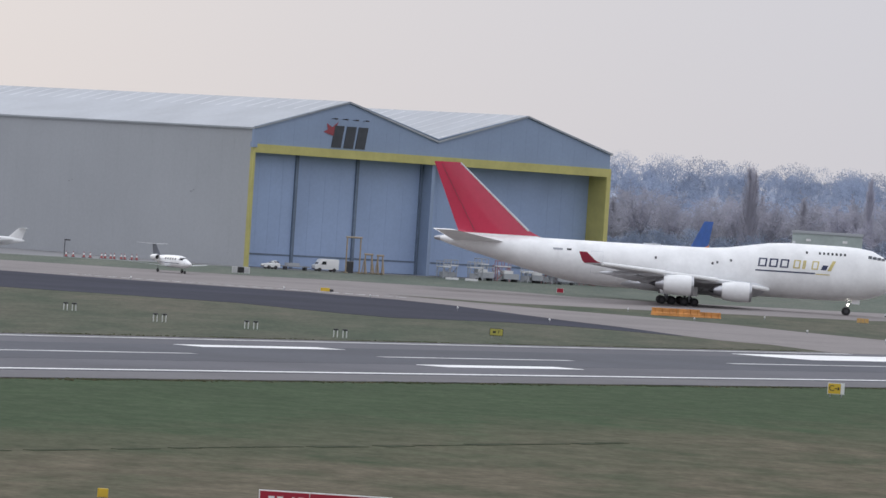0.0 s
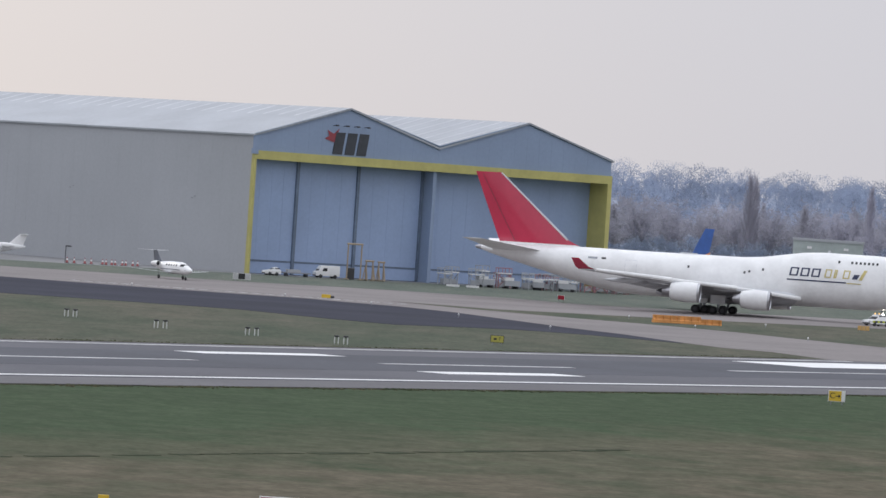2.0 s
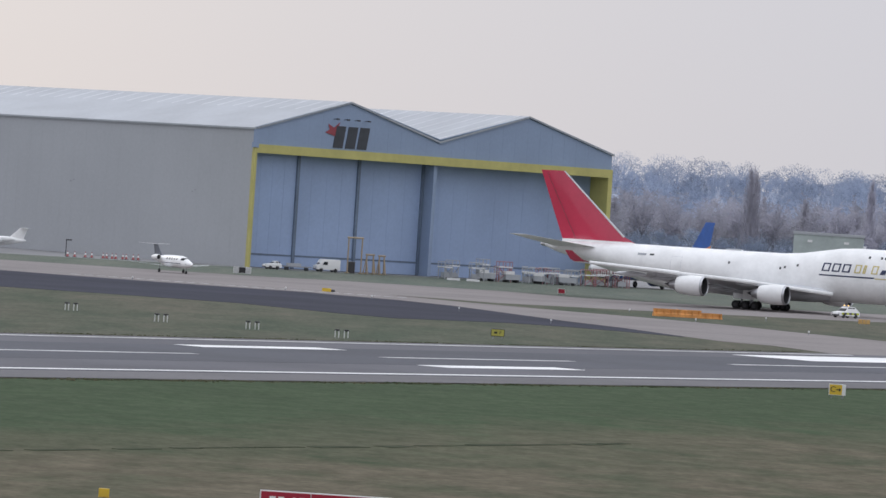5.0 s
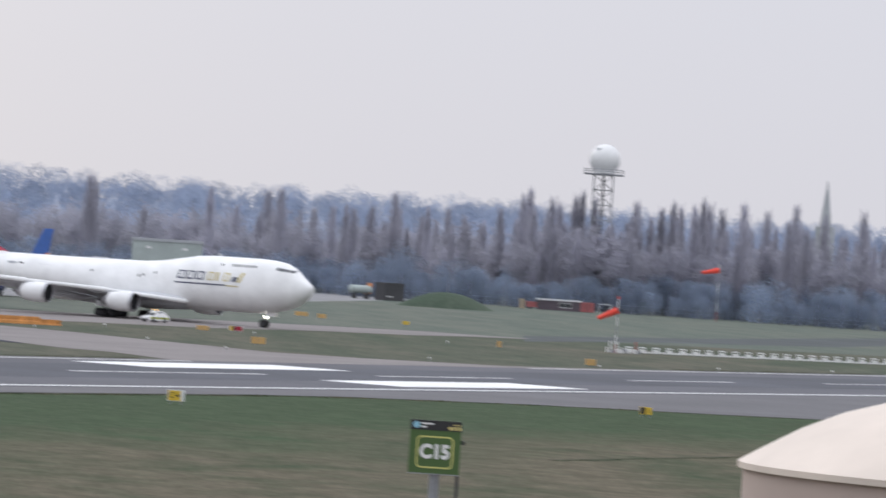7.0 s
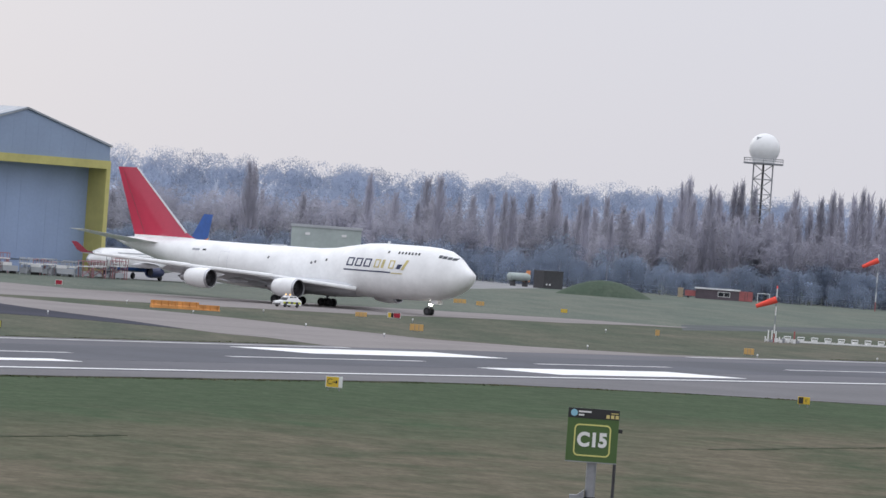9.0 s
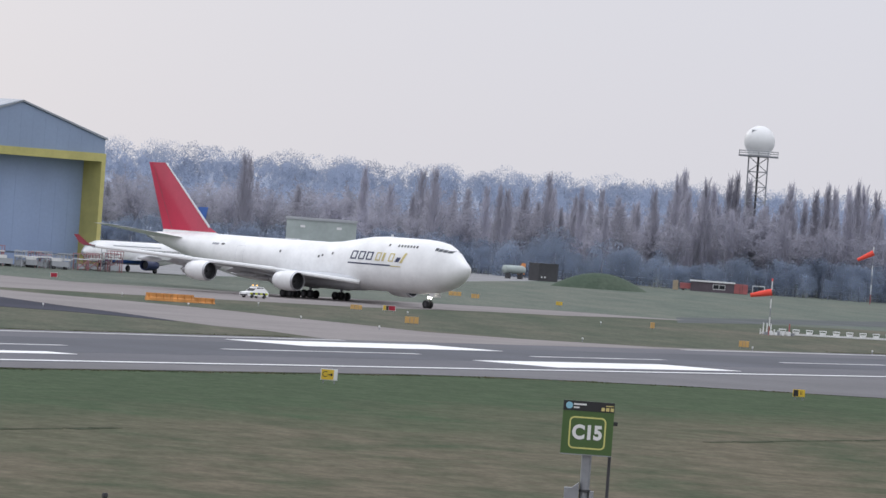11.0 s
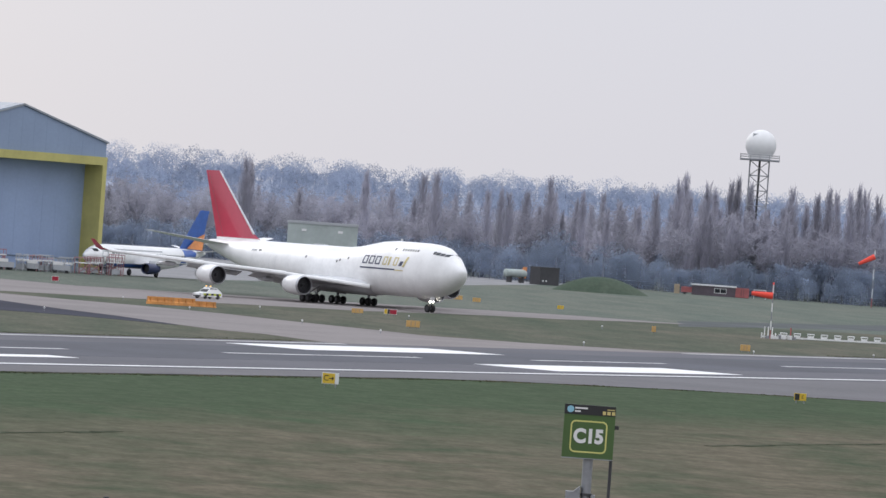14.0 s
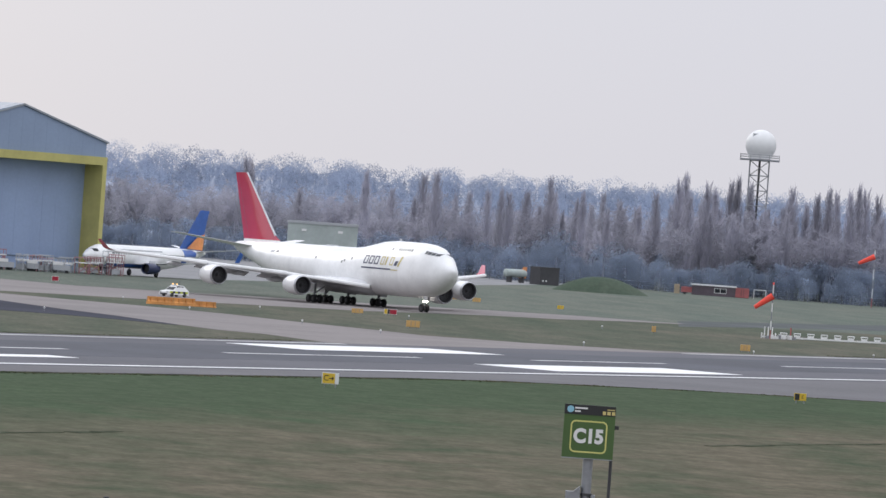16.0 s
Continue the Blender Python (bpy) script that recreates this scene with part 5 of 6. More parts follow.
board("mandatory_sign", "small yellow, black and red airfield sign in the grass", pose(668, 347, 0.03, 0, 0, -62), 1.7, 0.7, ((0.25, SIGN_YELLOW), (0.2, BLACK), (0.55, SIGN_RED)))
board("mandatory_sign", "small red airfield sign by the far taxiway", pose(717, 430, 0.035, 0, 0, -60), 1.0, 0.7, ((1.0, SIGN_RED),))
big = board("runway_sign", "long red and black runway holding sign with white bars for lettering", pose(185.0, 121.3, 0.0, 0, 0, -56.8), 5.3, 1.0, ((0.38, SIGN_RED), (0.46, SIGN_RED), (0.16, BLACK)), leg=0.0)
bars(big, ((-2.3, 0.25, -2.05, 0.78, WHITE), (-1.95, 0.25, -1.7, 0.78, WHITE), (-1.6, 0.5, -1.45, 0.56, WHITE), (-1.35, 0.25, -1.25, 0.78, WHITE), (-1.1, 0.25, -0.85, 0.78, WHITE), (-0.35, 0.25, -0.05, 0.76, WHITE), (0.05, 0.25, 0.35, 0.76, WHITE), (0.45, 0.25, 0.7, 0.76, WHITE)), -0.134)
board("location_sign", "long black and yellow sign beside the red one", pose(186.9, 118.0, 0.0, 0, 0, -56.8), 1.9, 0.9, ((0.1, SIGN_YELLOW), (0.9, BLACK)), leg=0.0)
tagged(board("marker_board", "small yellow marker board in the near grass", pose(175.5, 125.5, 0.0, 0, 0, -54.5), 0.34, 0.34, ((1.0, SIGN_YELLOW),), leg=0.62, edge=SIGN_YELLOW))


def papi(x, y):
    ob = thing("approach_light_unit", "pair of dark glide-path light boxes on white legs", "airfield light", pose(x, y, 0.03, 0, 0, -57), "glide-path lights")
    for k in (-0.42, 0.42):
        part("light_box", Geo().box((k - 0.23, -0.3, 0.6), (k + 0.23, 0.3, 0.76)), BLACK, ob)
        for dx in (-0.17, 0.17):
            part("leg", Geo().tube((k + dx, -0.32, 0), (k + dx, -0.32, 0.64), 0.04), WHITE, ob)


for x, y in ((436.5, 317.5), (423.7, 297.7), (423.7, 287.3), (420.1, 275)):
    papi(x, y)
cone = thing("traffic_cone", "red and white traffic cone before the hangar wall", "cone", pose(728, 531, 0.035), "cones by the hangar")
part("base", Geo().box((-0.3, -0.3, 0), (0.3, 0.3, 0.06)), BLACK, cone)
part("body", Geo().lathe([(0.06, 0.24), (0.45, 0.15)], n=12, axis="z"), RED_BOX, cone)
part("sleeve", Geo().lathe([(0.45, 0.15), (0.75, 0.09)], n=12, axis="z"), WHITE, cone)
part("tip", Geo().lathe([(0.75, 0.09), (1.0, 0.03)], n=12, axis="z"), RED_BOX, cone)
for k in (0.1, 0.25, 0.34, 0.5, 0.55, 0.63, 0.68, 0.78, 0.83, 0.93, 1.0):
    copy_thing(cone, pose(728 + 15 * k, 531 - 3.5 * k, 0.035))
unit = thing("barrier", "weathered orange plastic road barrier on the grass island", "barrier", pose(620.4, 357.0, 0.03, 0, 0, -30), "orange barriers")
part("body", Geo().loft([[(x, y, z) for y, z in ((-0.25, 0), (0.25, 0), (0.22, 0.35), (0.11, 0.5), (0.1, 1.0), (-0.1, 1.0), (-0.11, 0.5), (-0.22, 0.35))] for x in (-0.95, 0.95)]), ORANGE, unit)
part("rib", Geo().box((-0.6, -0.24, 0.1), (-0.5, -0.1, 0.95)), ORANGE, unit)
part("rib", Geo().box((0.5, -0.24, 0.1), (0.6, -0.1, 0.95)), ORANGE, unit)
for i in range(1, 9):
    k = i / 8
    m = pose(620.4 + 8.9 * 0.87 * k, 357.0 - 8.0 * 0.5 * k, 0.03 - (0.28 if i > 5 else 0), 0, 0, -30 + (i % 3 - 1) * 3)
    copy_thing(unit, m)
lamp = thing("edge_light", "small white taxiway edge light", "airfield light", pose(640, 352, 0.03), "taxiway edge lights")
part("stem", Geo().tube((0, 0, 0), (0, 0, 0.3), 0.05), GALV, lamp)
part("lens", Geo().lathe([(0.3, 0.1), (0.45, 0.1), (0.5, 0.04)], axis="z", n=10), WHITE, lamp)
for x, y in ((628, 366), (600, 340), (578, 312), (560, 292), (585, 278), (612, 268), (650, 268), (690, 268), (730, 268), (660, 340), (700, 330), (592, 421), (600, 402), (590, 382), (560, 350), (535, 322)):
    copy_thing(lamp, pose(x, y, 0.03))

lp = thing("lamp_post", "short grey lamp post beside the hangar wall", "lamp post", pose(735, 536.5, 0.035, 0, 0, -55))
part("post", Geo().tube((0, 0, 0), (0, 0, 2.6), 0.07, n=8), DARK_METAL, lp)
part("lamp_head", Geo().box((-0.1, -0.12, 2.55), (0.9, 0.12, 2.75)), DARK_METAL, lp)
mk = thing("marker_box", "squat yellow and dark marker box at the taxiway edge", "marker", pose(613, 404, 0.045, 0, 0, -58))
part("body", Geo().box((-0.7, -0.35, 0), (0.5, 0.35, 0.45)), SIGN_YELLOW, mk)
part("end_cap", Geo().box((0.502, -0.33, 0), (1.0, 0.33, 0.3)), DARK_METAL, mk)
for x, y in ((776.5, 486.8), (779.5, 484.8)):
    wb = thing("low_board", "low white board lying on the apron", "board", pose(x, y, 0.035, 0, 0, -57), "white boards on the apron")
    part("face", Geo().box((-1.1, -0.08, 0.05), (1.1, 0.08, 0.4)), WHITE, wb)
    for k in (-0.8, 0.8):
        part("foot", Geo().box((k - 0.1, -0.25, 0), (k + 0.1, 0.25, 0.05)), GALV, wb)

# ---- windsocks ----
def windsock(name_label, m, h, big_):
    ob = thing("windsock", name_label, "windsock", m, "windsocks")
    n_ = 6
    for i in range(n_):
        part("pole_band", Geo().tube((0, 0, h * i / n_), (0, 0, h * (i + 1) / n_), 0.09 * big_), WHITE if i % 2 else (RED_BOX if i < 1 else GALV), ob)
    part("hoop", Geo().lathe([(-0.05, 0.5 * big_), (0.05, 0.5 * big_), (0.05, 0.46 * big_), (-0.05, 0.46 * big_)], (0.2, 0, h - 1.6), "x", 16, False), GALV, ob)
    if big_ < 1.2:
        part("obstacle_light", Geo().lathe([(h, 0.12), (h + 0.3, 0.12), (h + 0.38, 0.04)], axis="z", n=10), SOCK, ob)
    sock = part("sock", Geo().lathe([(0, 0.5 * big_), (0.9 * big_, 0.46 * big_), (2.0 * big_, 0.37 * big_), (3.1 * big_, 0.28 * big_), (3.1 * big_, 0.24 * big_), (1.5 * big_, 0.36 * big_), (0.02, 0.46 * big_)], (0, 0, 0), "x", 18, False), SOCK, ob, "faded orange cloth windsock", True)
    sock.location = (0, 0, h - 1.6)
    return ob, sock


WS1, SOCK1 = windsock("orange windsock on a striped pole beside the antenna row", pose(727, 316, 0.03), 7.8, 1.0)
WS2, SOCK2 = windsock("far orange windsock on a tall white pole", pose(1267, 524, 0.02), 14.4, 1.4)

# ---- antenna row ----
row = thing("antenna_array", "low white row of landing-aid antennas on a long beam", "antenna", pose(729, 318, 0.03, 0, 0, -17.1))
part("beam", Geo().box((0, -0.25, 0.12), (70, 0.25, 0.34)), WHITE, row)
for i in range(22):
    x = 4.6 + i * 3.05
    part("antenna_frame", Geo().tube((x - 0.75, 0, 0.9), (x + 0.75, 0, 0.9), 0.07, n=6).tube((x - 0.6, 0, 0.3), (x - 0.75, 0, 0.9), 0.05, n=6).tube((x + 0.6, 0, 0.3), (x + 0.75, 0, 0.9), 0.05, n=6).box((x - 0.4, -0.2, 0.35), (x + 0.4, 0.2, 0.65)), WHITE, row)
for x, hh in ((0.3, 0.8), (0.9, 1.7), (1.7, 1.7), (2.6, 1.6), (3.4, 0.8), (4.2, 0.7)):
    part("mast", Geo().tube((x, 0.5, 0), (x, 0.5, hh), 0.09, n=6), WHITE, row)
for i, x in enumerate((0.4, 1.3, 2.2, 3.0, 3.9, 5.2, 6.3)):
    part("cabinet", Geo().box((x - 0.28, -0.75 - 0.1 * (i % 3), 0), (x + 0.2, -0.4, 0.4 + 0.18 * (i % 2))), WHITE if i % 3 else GALV, row)
part("marker_post", Geo().tube((6.6, 0.4, 0), (6.6, 0.4, 1.7), 0.12, n=6), RED_BOX, row)

# ---- radar tower ----
def radar_tower():
    x, y = at_view(66.27, 1462)
    ob = thing("radar_tower", "tall steel lattice radar tower with a white domed radome", "tower", pose(x, y, 0, 0, 0, -66.6))
    half, top = 2.55, 36.0
    for sx in (-1, 1):
        for sy in (-1, 1):
            part("leg", Geo().tube((sx * half, sy * half, 0), (sx * half, sy * half, top), 0.2, 0.18, 6), GALV, ob)
    for lv in range(9):
        z0, z1 = lv * 4.0, lv * 4.0 + 4.0
        for a, b in (((-1, -1), (1, -1)), ((1, -1), (1, 1)), ((1, 1), (-1, 1)), ((-1, 1), (-1, -1))):
            p, q = (a[0] * half, a[1] * half), (b[0] * half, b[1] * half)
            part("cross_beam", Geo().tube((*p, z1), (*q, z1), 0.15, n=4), GALV, ob)
            lo_, hi_ = (p, q) if lv % 2 else (q, p)
            part("diagonal_brace", Geo().tube((*lo_, z0), (*hi_, z1), 0.14, n=4), GALV, ob)
    part("stair_shaft", Geo().box((-0.28, -0.28, 0), (0.28, 0.28, top)), DARK_METAL, ob)
    deck = part("platform", Geo().box((-5.25, -5.25, top), (5.25, 5.25, top + 0.35)), GALV, ob)
    rail = Geo()
    for a, b in (((-1, -1), (1, -1)), ((1, -1), (1, 1)), ((1, 1), (-1, 1)), ((-1, 1), (-1, -1))):
        for z in (top + 0.95, top + 1.5):
            rail.tube((a[0] * 5.15, a[1] * 5.15, z), (b[0] * 5.15, b[1] * 5.15, z), 0.08, n=4)
        for k in range(5):
            px, py = a[0] + (b[0] - a[0]) * k / 4, a[1] + (b[1] - a[1]) * k / 4
            rail.tube((px * 5.15, py * 5.15, top + 0.5), (px * 5.15, py * 5.15, top + 1.5), 0.08, n=4)
    part("guard_rail", rail, GALV, deck)
    prof = [(top + 0.5, 3.0)] + [(top + 4.15 + 4.1 * math.sin(radians(a)), max(0.02, 4.1 * math.cos(radians(a)))) for a in range(-42, 91, 11)]
    dome = part("radome", Geo().lathe(prof, axis="z", n=32), WHITE, ob, "white radome with a dark vent panel", True)
    part("vent_panel", Geo().box((-2.2, -2.75, top + 6.3), (-0.8, -2.0, top + 7.1)), CLAD_SIDE, dome)


radar_tower()

# ---- far buildings and sheds ----
gx, gy = at_view(61.785, 1150)
green = thing("green_building", "pale green clad box building behind the apron", "building", pose(gx, gy, 0, 0, 0, -61.7))
part("wall", Geo().box((-7.3, -3, 0), (7.3, 3, 11.2)), GREEN_CLAD, green)
part("roof", Geo().box((-7.5, -3.2, 11.2), (7.5, 3.2, 11.75)), CLAD_SIDE, green)
for x in (-4.4, 3.2):
    part("vent", Geo().box((x, -3.15, 9.6), (x + 1.0, -3.01, 10.1)), WHITE, green)
for i in range(1, 9):
    part("panel_joint", Geo().box((-7.3 + i * 1.62, -3.03, 0.2), (-7.24 + i * 1.62, -3.005, 11.1)), CLAD_SIDE, green)

hx, hy = 1266, 564
hut = thing("hut", "long dark boarded hut with a white roof edge", "hut", pose(hx - 1.0, hy + 2, 0.02, 0, 0, -66))
part("wall", Geo().box((-5.6, -2, 0), (5.4, 2, 2.45)), BROWN, hut)
part("roof", Geo().box((-5.9, -2.3, 2.45), (5.6, 2.3, 2.8)), WHITE, hut)
win = part("window", Geo().box((0.0, -2.06, 0.75), (3.1, -2.0, 2.0)), WHITE, hut)
for x in (0.12, 1.62):
    part("pane", Geo().box((x, -2.08, 0.88), (x + 1.36, -2.062, 1.88)), GLASS_DARK, win)
box_thing("red_container", "faded red storage container beside the hut", "container", (-1.7, -1.2, 0.1), (1.7, 1.2, 2.5), RED_BOX, pose(1267.1, 559.2, 0.02, 0, 0, -66), (("base", (-1.7, -1.2, 0), (1.7, 1.2, 0.1), DARK_METAL), ("door_bar", (-0.3, -1.26, 0.3), (-0.2, -1.2, 2.3), DARK_METAL), ("door_bar", (0.3, -1.26, 0.3), (0.4, -1.2, 2.3), DARK_METAL)))
post = thing("goal_frame", "white tubular frame beside the red container", "frame", pose(1269.0, 555.2, 0.02, 0, 0, -66))
for x in (-1.5, 1.5):
    part("post", Geo().tube((x, 0, 0), (x, 0, 2.3), 0.09), WHITE, post)
part("crossbar", Geo().tube((-1.5, 0, 2.3), (1.5, 0, 2.3), 0.09), WHITE, post)
box_thing("red_trailer", "rusty red trailer and boards beside the hut", "trailer", (-1.6, -1, 0.5), (1.6, 1, 1.9), RED_BOX, pose(1262, 572.0, 0.02, 0, 0, -66), (("wheel", (-1, -1.05, 0), (-0.4, 1.05, 0.5), RUBBER), ("board", (-3.4, -0.3, 0), (-2.0, 0.3, 2.4), TIMBER), ("board", (2.0, -0.2, 0), (2.3, 0.2, 2.7), TIMBER)))
# training rig: a short dummy fuselage with a tail, and a dark block
rig = thing("training_rig", "rusty green and orange dummy fuselage for fire drills", "training rig", pose(1222, 600.3, 0.02, 0, 0, -26))
part("barrel", Geo().lathe([(-4.2, 0.3), (-3.6, 1.0), (1.8, 1.05), (2.6, 0.7)], (0, 0, 2.3), "x", 16), GREEN_CLAD, rig, smooth=True)
part("tail", Geo().loft([airfoil((0.4, 0, 1.2), (2.8, 0, 1.2), 0.9, (0, 1, 0)), airfoil((1.7, 0, 4.0), (3.0, 0, 4.0), 0.5, (0, 1, 0))]), ORANGE_PAINT, rig)
for x in (-2.6, 1.2):
    part("cradle", Geo().box((x, -0.9, 0), (x + 0.4, 0.9, 1.5)), DARK_METAL, rig)
box_thing("dark_block", "dark steel training block", "container", (-3, -2, 0), (3, 2, 4.2), DARK_METAL, pose(1218, 590.8, 0.02, 0, 0, -26), (("lamp", (-2.2, -2.1, 0.8), (-1.8, -2.0, 1.2), WHITE), ("lamp", (-1.2, -2.1, 0.8), (-0.8, -2.0, 1.2), WHITE), ("rim", (-3.1, -2.1, 4.2), (3.1, 2.1, 4.4), DARK_METAL)))
mound = Geo()
rings = []
for k in range(7):
    u = k / 6
    r = 1 - u
    rings.append([(11.0 * r * math.cos(a) * (1 + 0.08 * math.sin(3 * a)), 6.0 * r * math.sin(a), 3.7 * (1 - r * r) ** 1.1) for a in [2 * math.pi * i / 28 for i in range(28)]])
mound.loft(rings)
md = part("grass_mound", mound, MOUND, smooth=True)
md.matrix_world = pose(1142, 539.5, 0.0, 0, 0, -62)
tagged(md, "rounded green grass mound in the far field", "mound")

# perimeter fence
fence = thing("perimeter_fence", "dark wire perimeter fence along the trees", "fence")
fp = []
for i in range(58):
    yaw = 59.5 + 11 * i / 57
    x, y = at_view(yaw, 1398)
    fp.append((x, y))
    part("post", Geo().tube((x, y, 0), (x, y, 2.5), 0.06, n=5), DARK_METAL, fence)
for z in (0.4, 1.3, 2.3):
    gg = Geo()
    for (x0, y0), (x1, y1) in zip(fp, fp[1:]):
        gg.tube((x0, y0, z), (x1, y1, z), 0.022, n=4)
    part("rail", gg, GALV, fence)

sx, sy = at_view(68.6, 1900)
spire = thing("church_spire", "slim grey church spire above the trees", "spire", pose(sx, sy, 0))
part("tower", Geo().box((-2.6, -2.6, 0), (2.6, 2.6, 30)), CLAD_SIDE, spire)
part("steeple", Geo().lathe([(30, 2.3), (46, 0.1)], axis="z", n=8), CLAD_SIDE, spire)

# ---- near things on the bank ----
def parking_sign():
    x, y = at_view(64.70, 87)
    zg = ground_height(x, y)
    zc = 9.95 - zg
    ob = thing("car_park_sign", "green car park zone sign lettered C15 on a grey pole", "sign", pose(x, y, zg, 0, 0, -64.7))
    part("pole", Geo().tube((0.02, 0.1, -0.02), (0.02, 0.1, zc + 0.3), 0.08, n=14), GALV, ob, smooth=True)
    part("side_pole", Geo().tube((0.38, 0.12, -0.02), (0.38, 0.12, zc + 0.2), 0.026, n=8), DARK_METAL, ob)
    pn = part("panel", Geo().box((-0.405, -0.02, zc - 0.42), (0.405, 0.03, zc + 0.42)), SIGN_GREEN, ob, "green sign panel")
    part("edge_trim", Geo().box((-0.405, -0.024, zc - 0.435), (0.405, 0.034, zc - 0.42)), GALV, pn)
    part("header", Geo().box((-0.405, -0.026, zc + 0.262), (0.405, -0.0205, zc + 0.42)), BLACK, pn, "black header strip")
    part("header_badge", Geo().lathe([(-0.004, 0.055), (0.0, 0.055)], (-0.31, -0.028, zc + 0.342), "y", 20), CYAN, pn)
    for x0, z0, w in ((-0.24, 0.352, 0.2), (-0.24, 0.30, 0.09)):
        part("header_bar", Geo().box((x0, -0.031, zc + z0), (x0 + w, -0.027, zc + z0 + 0.026)), WHITE, pn)
    for x0 in (0.2, 0.272, 0.344):
        part("header_bar", Geo().box((x0, -0.031, zc + 0.28), (x0 + 0.052, -0.027, zc + 0.335)), GOLD, pn)
    part("header_bar", Geo().box((0.27, -0.031, zc + 0.355), (0.39, -0.027, zc + 0.37)), GOLD, pn)
    # rounded border
    outer, inner = [], []
    for cx, cz, a0 in ((1, 1, 0), (-1, 1, 90), (-1, -1, 180), (1, -1, 270)):
        for i in range(7):
            a = radians(a0 + 15 * i)
            for lst, hw, r in ((outer, 0.292, 0.08), (inner, 0.268, 0.056)):
                lst.append((cx * (hw - r) + r * math.cos(a), zc - 0.083 + cz * (hw - 0.037 - r) + r * math.sin(a)))
    k = len(outer)
    bd = Geo().add([(x_, -0.027, z_) for x_, z_ in outer] + [(x_, -0.027, z_) for x_, z_ in inner] + [(x_, -0.0205, z_) for x_, z_ in outer] + [(x_, -0.0205, z_) for x_, z_ in inner],
                   [(i, (i + 1) % k, k + (i + 1) % k, k + i) for i in range(k)] + [(i, 2 * k + i, 2 * k + (i + 1) % k, (i + 1) % k) for i in range(k)] + [(k + i, k + (i + 1) % k, 3 * k + (i + 1) % k, 3 * k + i) for i in range(k)])
    part("border", bd, LIME, pn, "lime border line")
    t_ = writing("lettering", "C15", 0.30, WHITE, pn, Matrix.Translation((0.0, -0.026, zc - 0.083)) @ Matrix.Rotation(math.pi / 2, 4, "X"), bold=0.014)
    t_.data.transform(Matrix.Diagonal((0.93, 1.0, 1.0, 1.0)))
    part("side_bracket", Geo().box((0.405, -0.01, zc + 0.06), (0.47, 0.05, zc + 0.12)), BLACK, ob)
    part("clamp", Geo().lathe([(zc - 1.02, 0.105), (zc - 0.98, 0.105)], (0.02, 0.1, 0), "z", 18), DARK_METAL, ob, smooth=True)
    part("control_box", Geo().box((-0.3, -0.03, zc - 1.35), (-0.07, 0.16, zc - 0.96)), GALV, ob, "blue-grey metal control box")
    part("box_hood", Geo().add([(-0.18, -0.04, zc - 0.958), (-0.07, -0.04, zc - 0.958), (-0.07, 0.16, zc - 0.958), (-0.18, 0.16, zc - 0.958), (-0.075, -0.04, zc - 0.87), (-0.07, 0.16, zc - 0.87)], [(0, 1, 4), (2, 3, 5), (0, 4, 5, 3), (1, 2, 5, 4), (0, 3, 2, 1)]), GALV, ob)
    part("control_box", Geo().box((0.105, -0.02, zc - 1.35), (0.17, 0.14, zc - 1.0)), GALV, ob, "blue-grey metal control box")


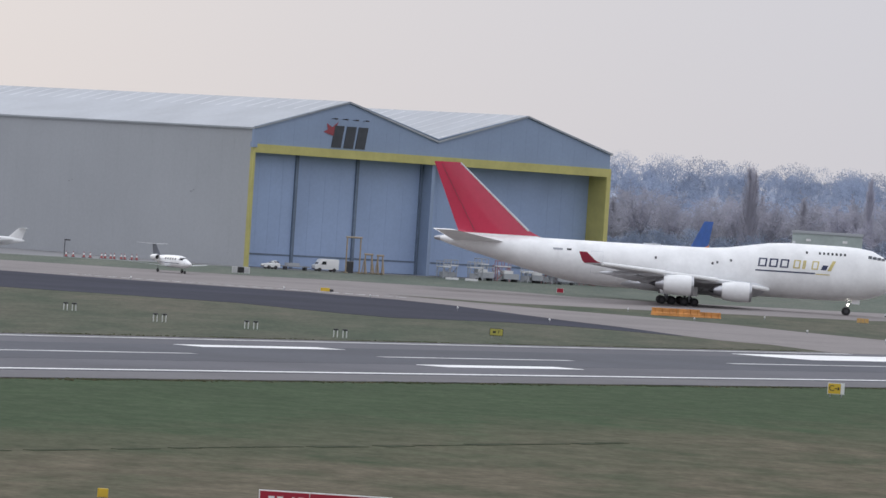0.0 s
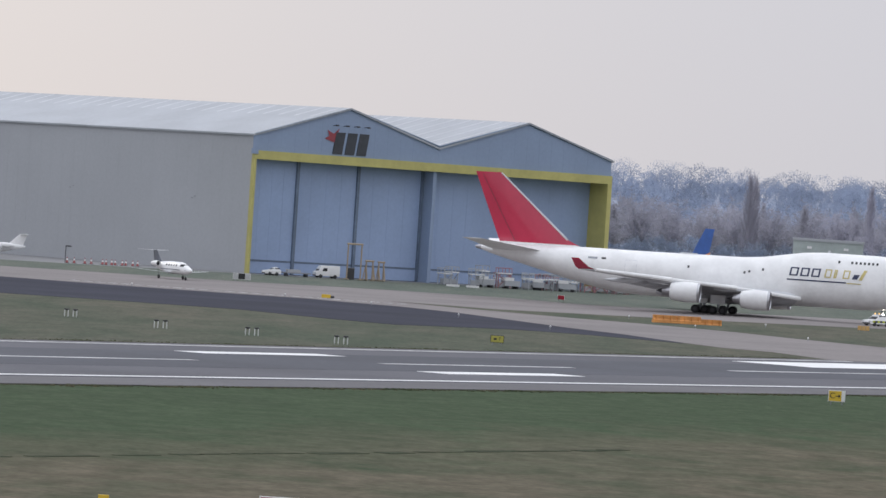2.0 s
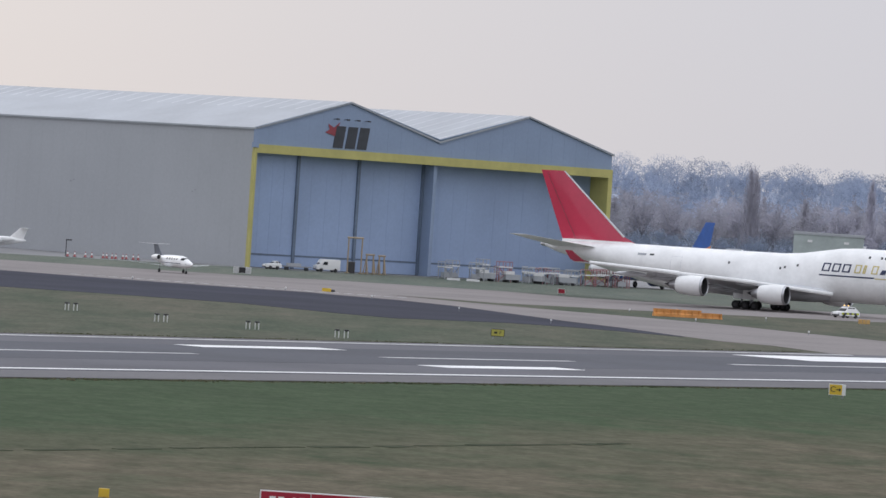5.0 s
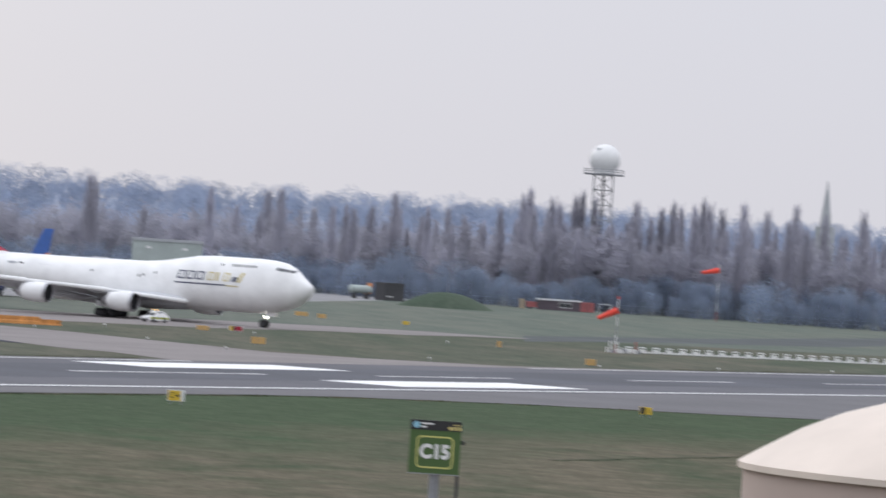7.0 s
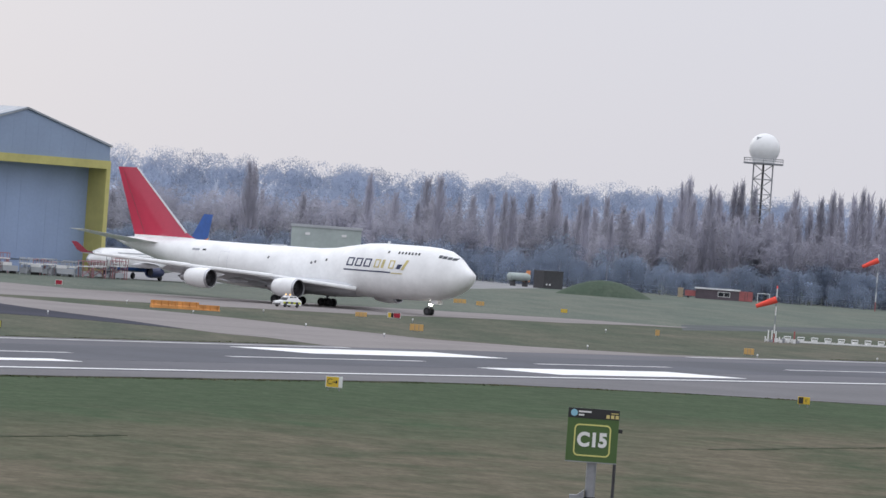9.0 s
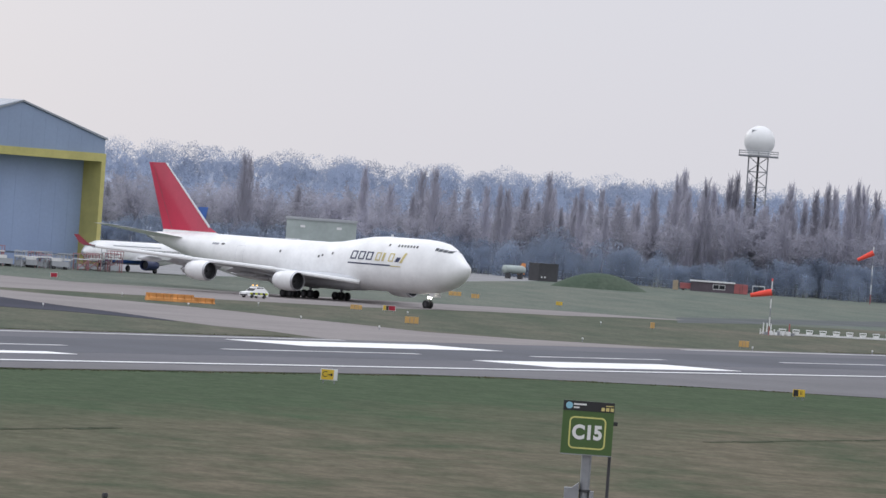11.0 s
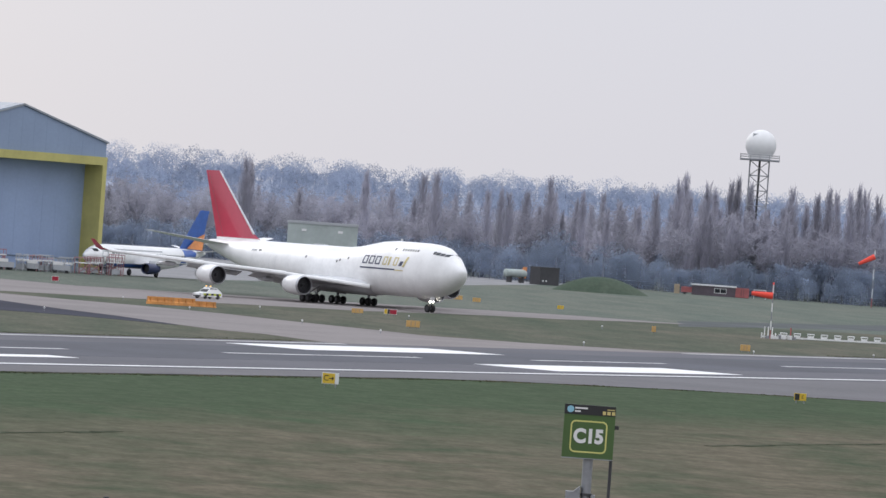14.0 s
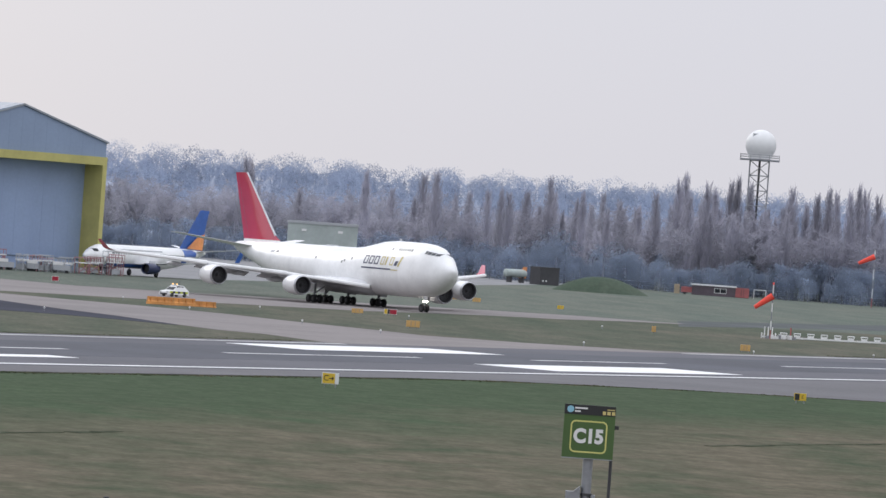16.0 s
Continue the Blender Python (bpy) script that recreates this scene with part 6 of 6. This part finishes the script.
parking_sign()
kx, ky = at_view(71.95, 70)
kz = ground_height(kx, ky)
kiosk = thing("domed_shelter", "round beige shelter with a cream domed roof", "shelter", pose(kx, ky, kz))
part("wall", Geo().lathe([(-0.02, 4.93), (10.60 - kz, 4.93)], axis="z", n=64), CREAM_WALL, kiosk, smooth=True)
part("roof", Geo().lathe([(10.58 - kz, 4.9), (10.58 - kz, 5.0), (10.66 - kz, 5.0)] + [(10.66 - kz + z, r) for z, r in ((0.2, 4.66), (0.45, 4.22), (0.68, 3.7), (0.86, 3.1), (1.05, 2.3), (1.18, 1.4), (1.24, 0.6), (1.25, 0.02))], axis="z", n=64), CREAM, kiosk, smooth=True)
nf = thing("bank_fence", "dark thin fence posts on the near bank", "fence")
for yaw in (59.74, 60.79, 62.19, 63.24):
    x, y = at_view(yaw, 60)
    zg = ground_height(x, y)
    part("post", Geo().tube((x, y, zg), (x, y, 9.79), 0.03, n=8).tube((x, y, 9.79), (x, y, 9.83), 0.04, 0.03, n=8), BLACK, nf)


# ---- what moves ----
def motions():
    def jet_pose(x, y, heading):
        return pose(x, y, 0, 0, 0, heading)

    walk(JET, [(t, jet_pose(x, y, h)) for t, x, y, h in [
        (0.0, 720.3, 382.6, -56.73),
        (1.5, 721.8, 378.9, -65.56),
        (3.5, 722.9, 375.3, -76.71),
        (6.5, 723.1, 371.4, -91.32),
        (9.0, 722.1, 369.4, -100.3),
        (12.5, 720.3, 367.6, -112.15),
        (14.5, 719., 367.2, -118.79),
        (16.0, 717.8, 367.4, -123.14),
    ]])
    walk(CAR, [(t, pose(x, y, 0.035, 0, 0, 163.0)) for t, x, y in [
        (0.0, 714.5, 370.8), (1.5, 711.7, 372.3), (3.5, 708.7, 373.8), (4.2, 707.6, 374.4), (6.5, 702.5, 377.1), (9.0, 697.4, 379.8),
        (11.5, 691.9, 382.7), (12.5, 689.4, 384.0), (14.5, 684.6, 386.5), (16.0, 680.8, 388.5)]])
    # windsocks swing and dip in the wind: bearing of the tail and dip, in degrees
    walk(SOCK1, [(t, pose(0, 0, 6.2, 0, dip, turn)) for t, turn, dip in [
        (0.0, 118, 20), (4.0, 122, 24), (7.0, 112, 26), (8.5, 118, 28), (9.0, 116, 22), (11.5, 120, 12), (12.5, 118, 14), (13.5, 116, 0), (14.5, 112, -4), (15.2, 118, 14), (16.0, 116, 36)]])
    walk(SOCK2, [(t, pose(0, 0, 12.8, 0, dip, turn)) for t, turn, dip in [
        (0.0, 118, 20), (7.0, 120, 12), (9.0, 118, 26), (12.5, 116, 30), (13.5, 118, 32), (14.5, 118, 24), (16.0, 116, 26)]])


motions()
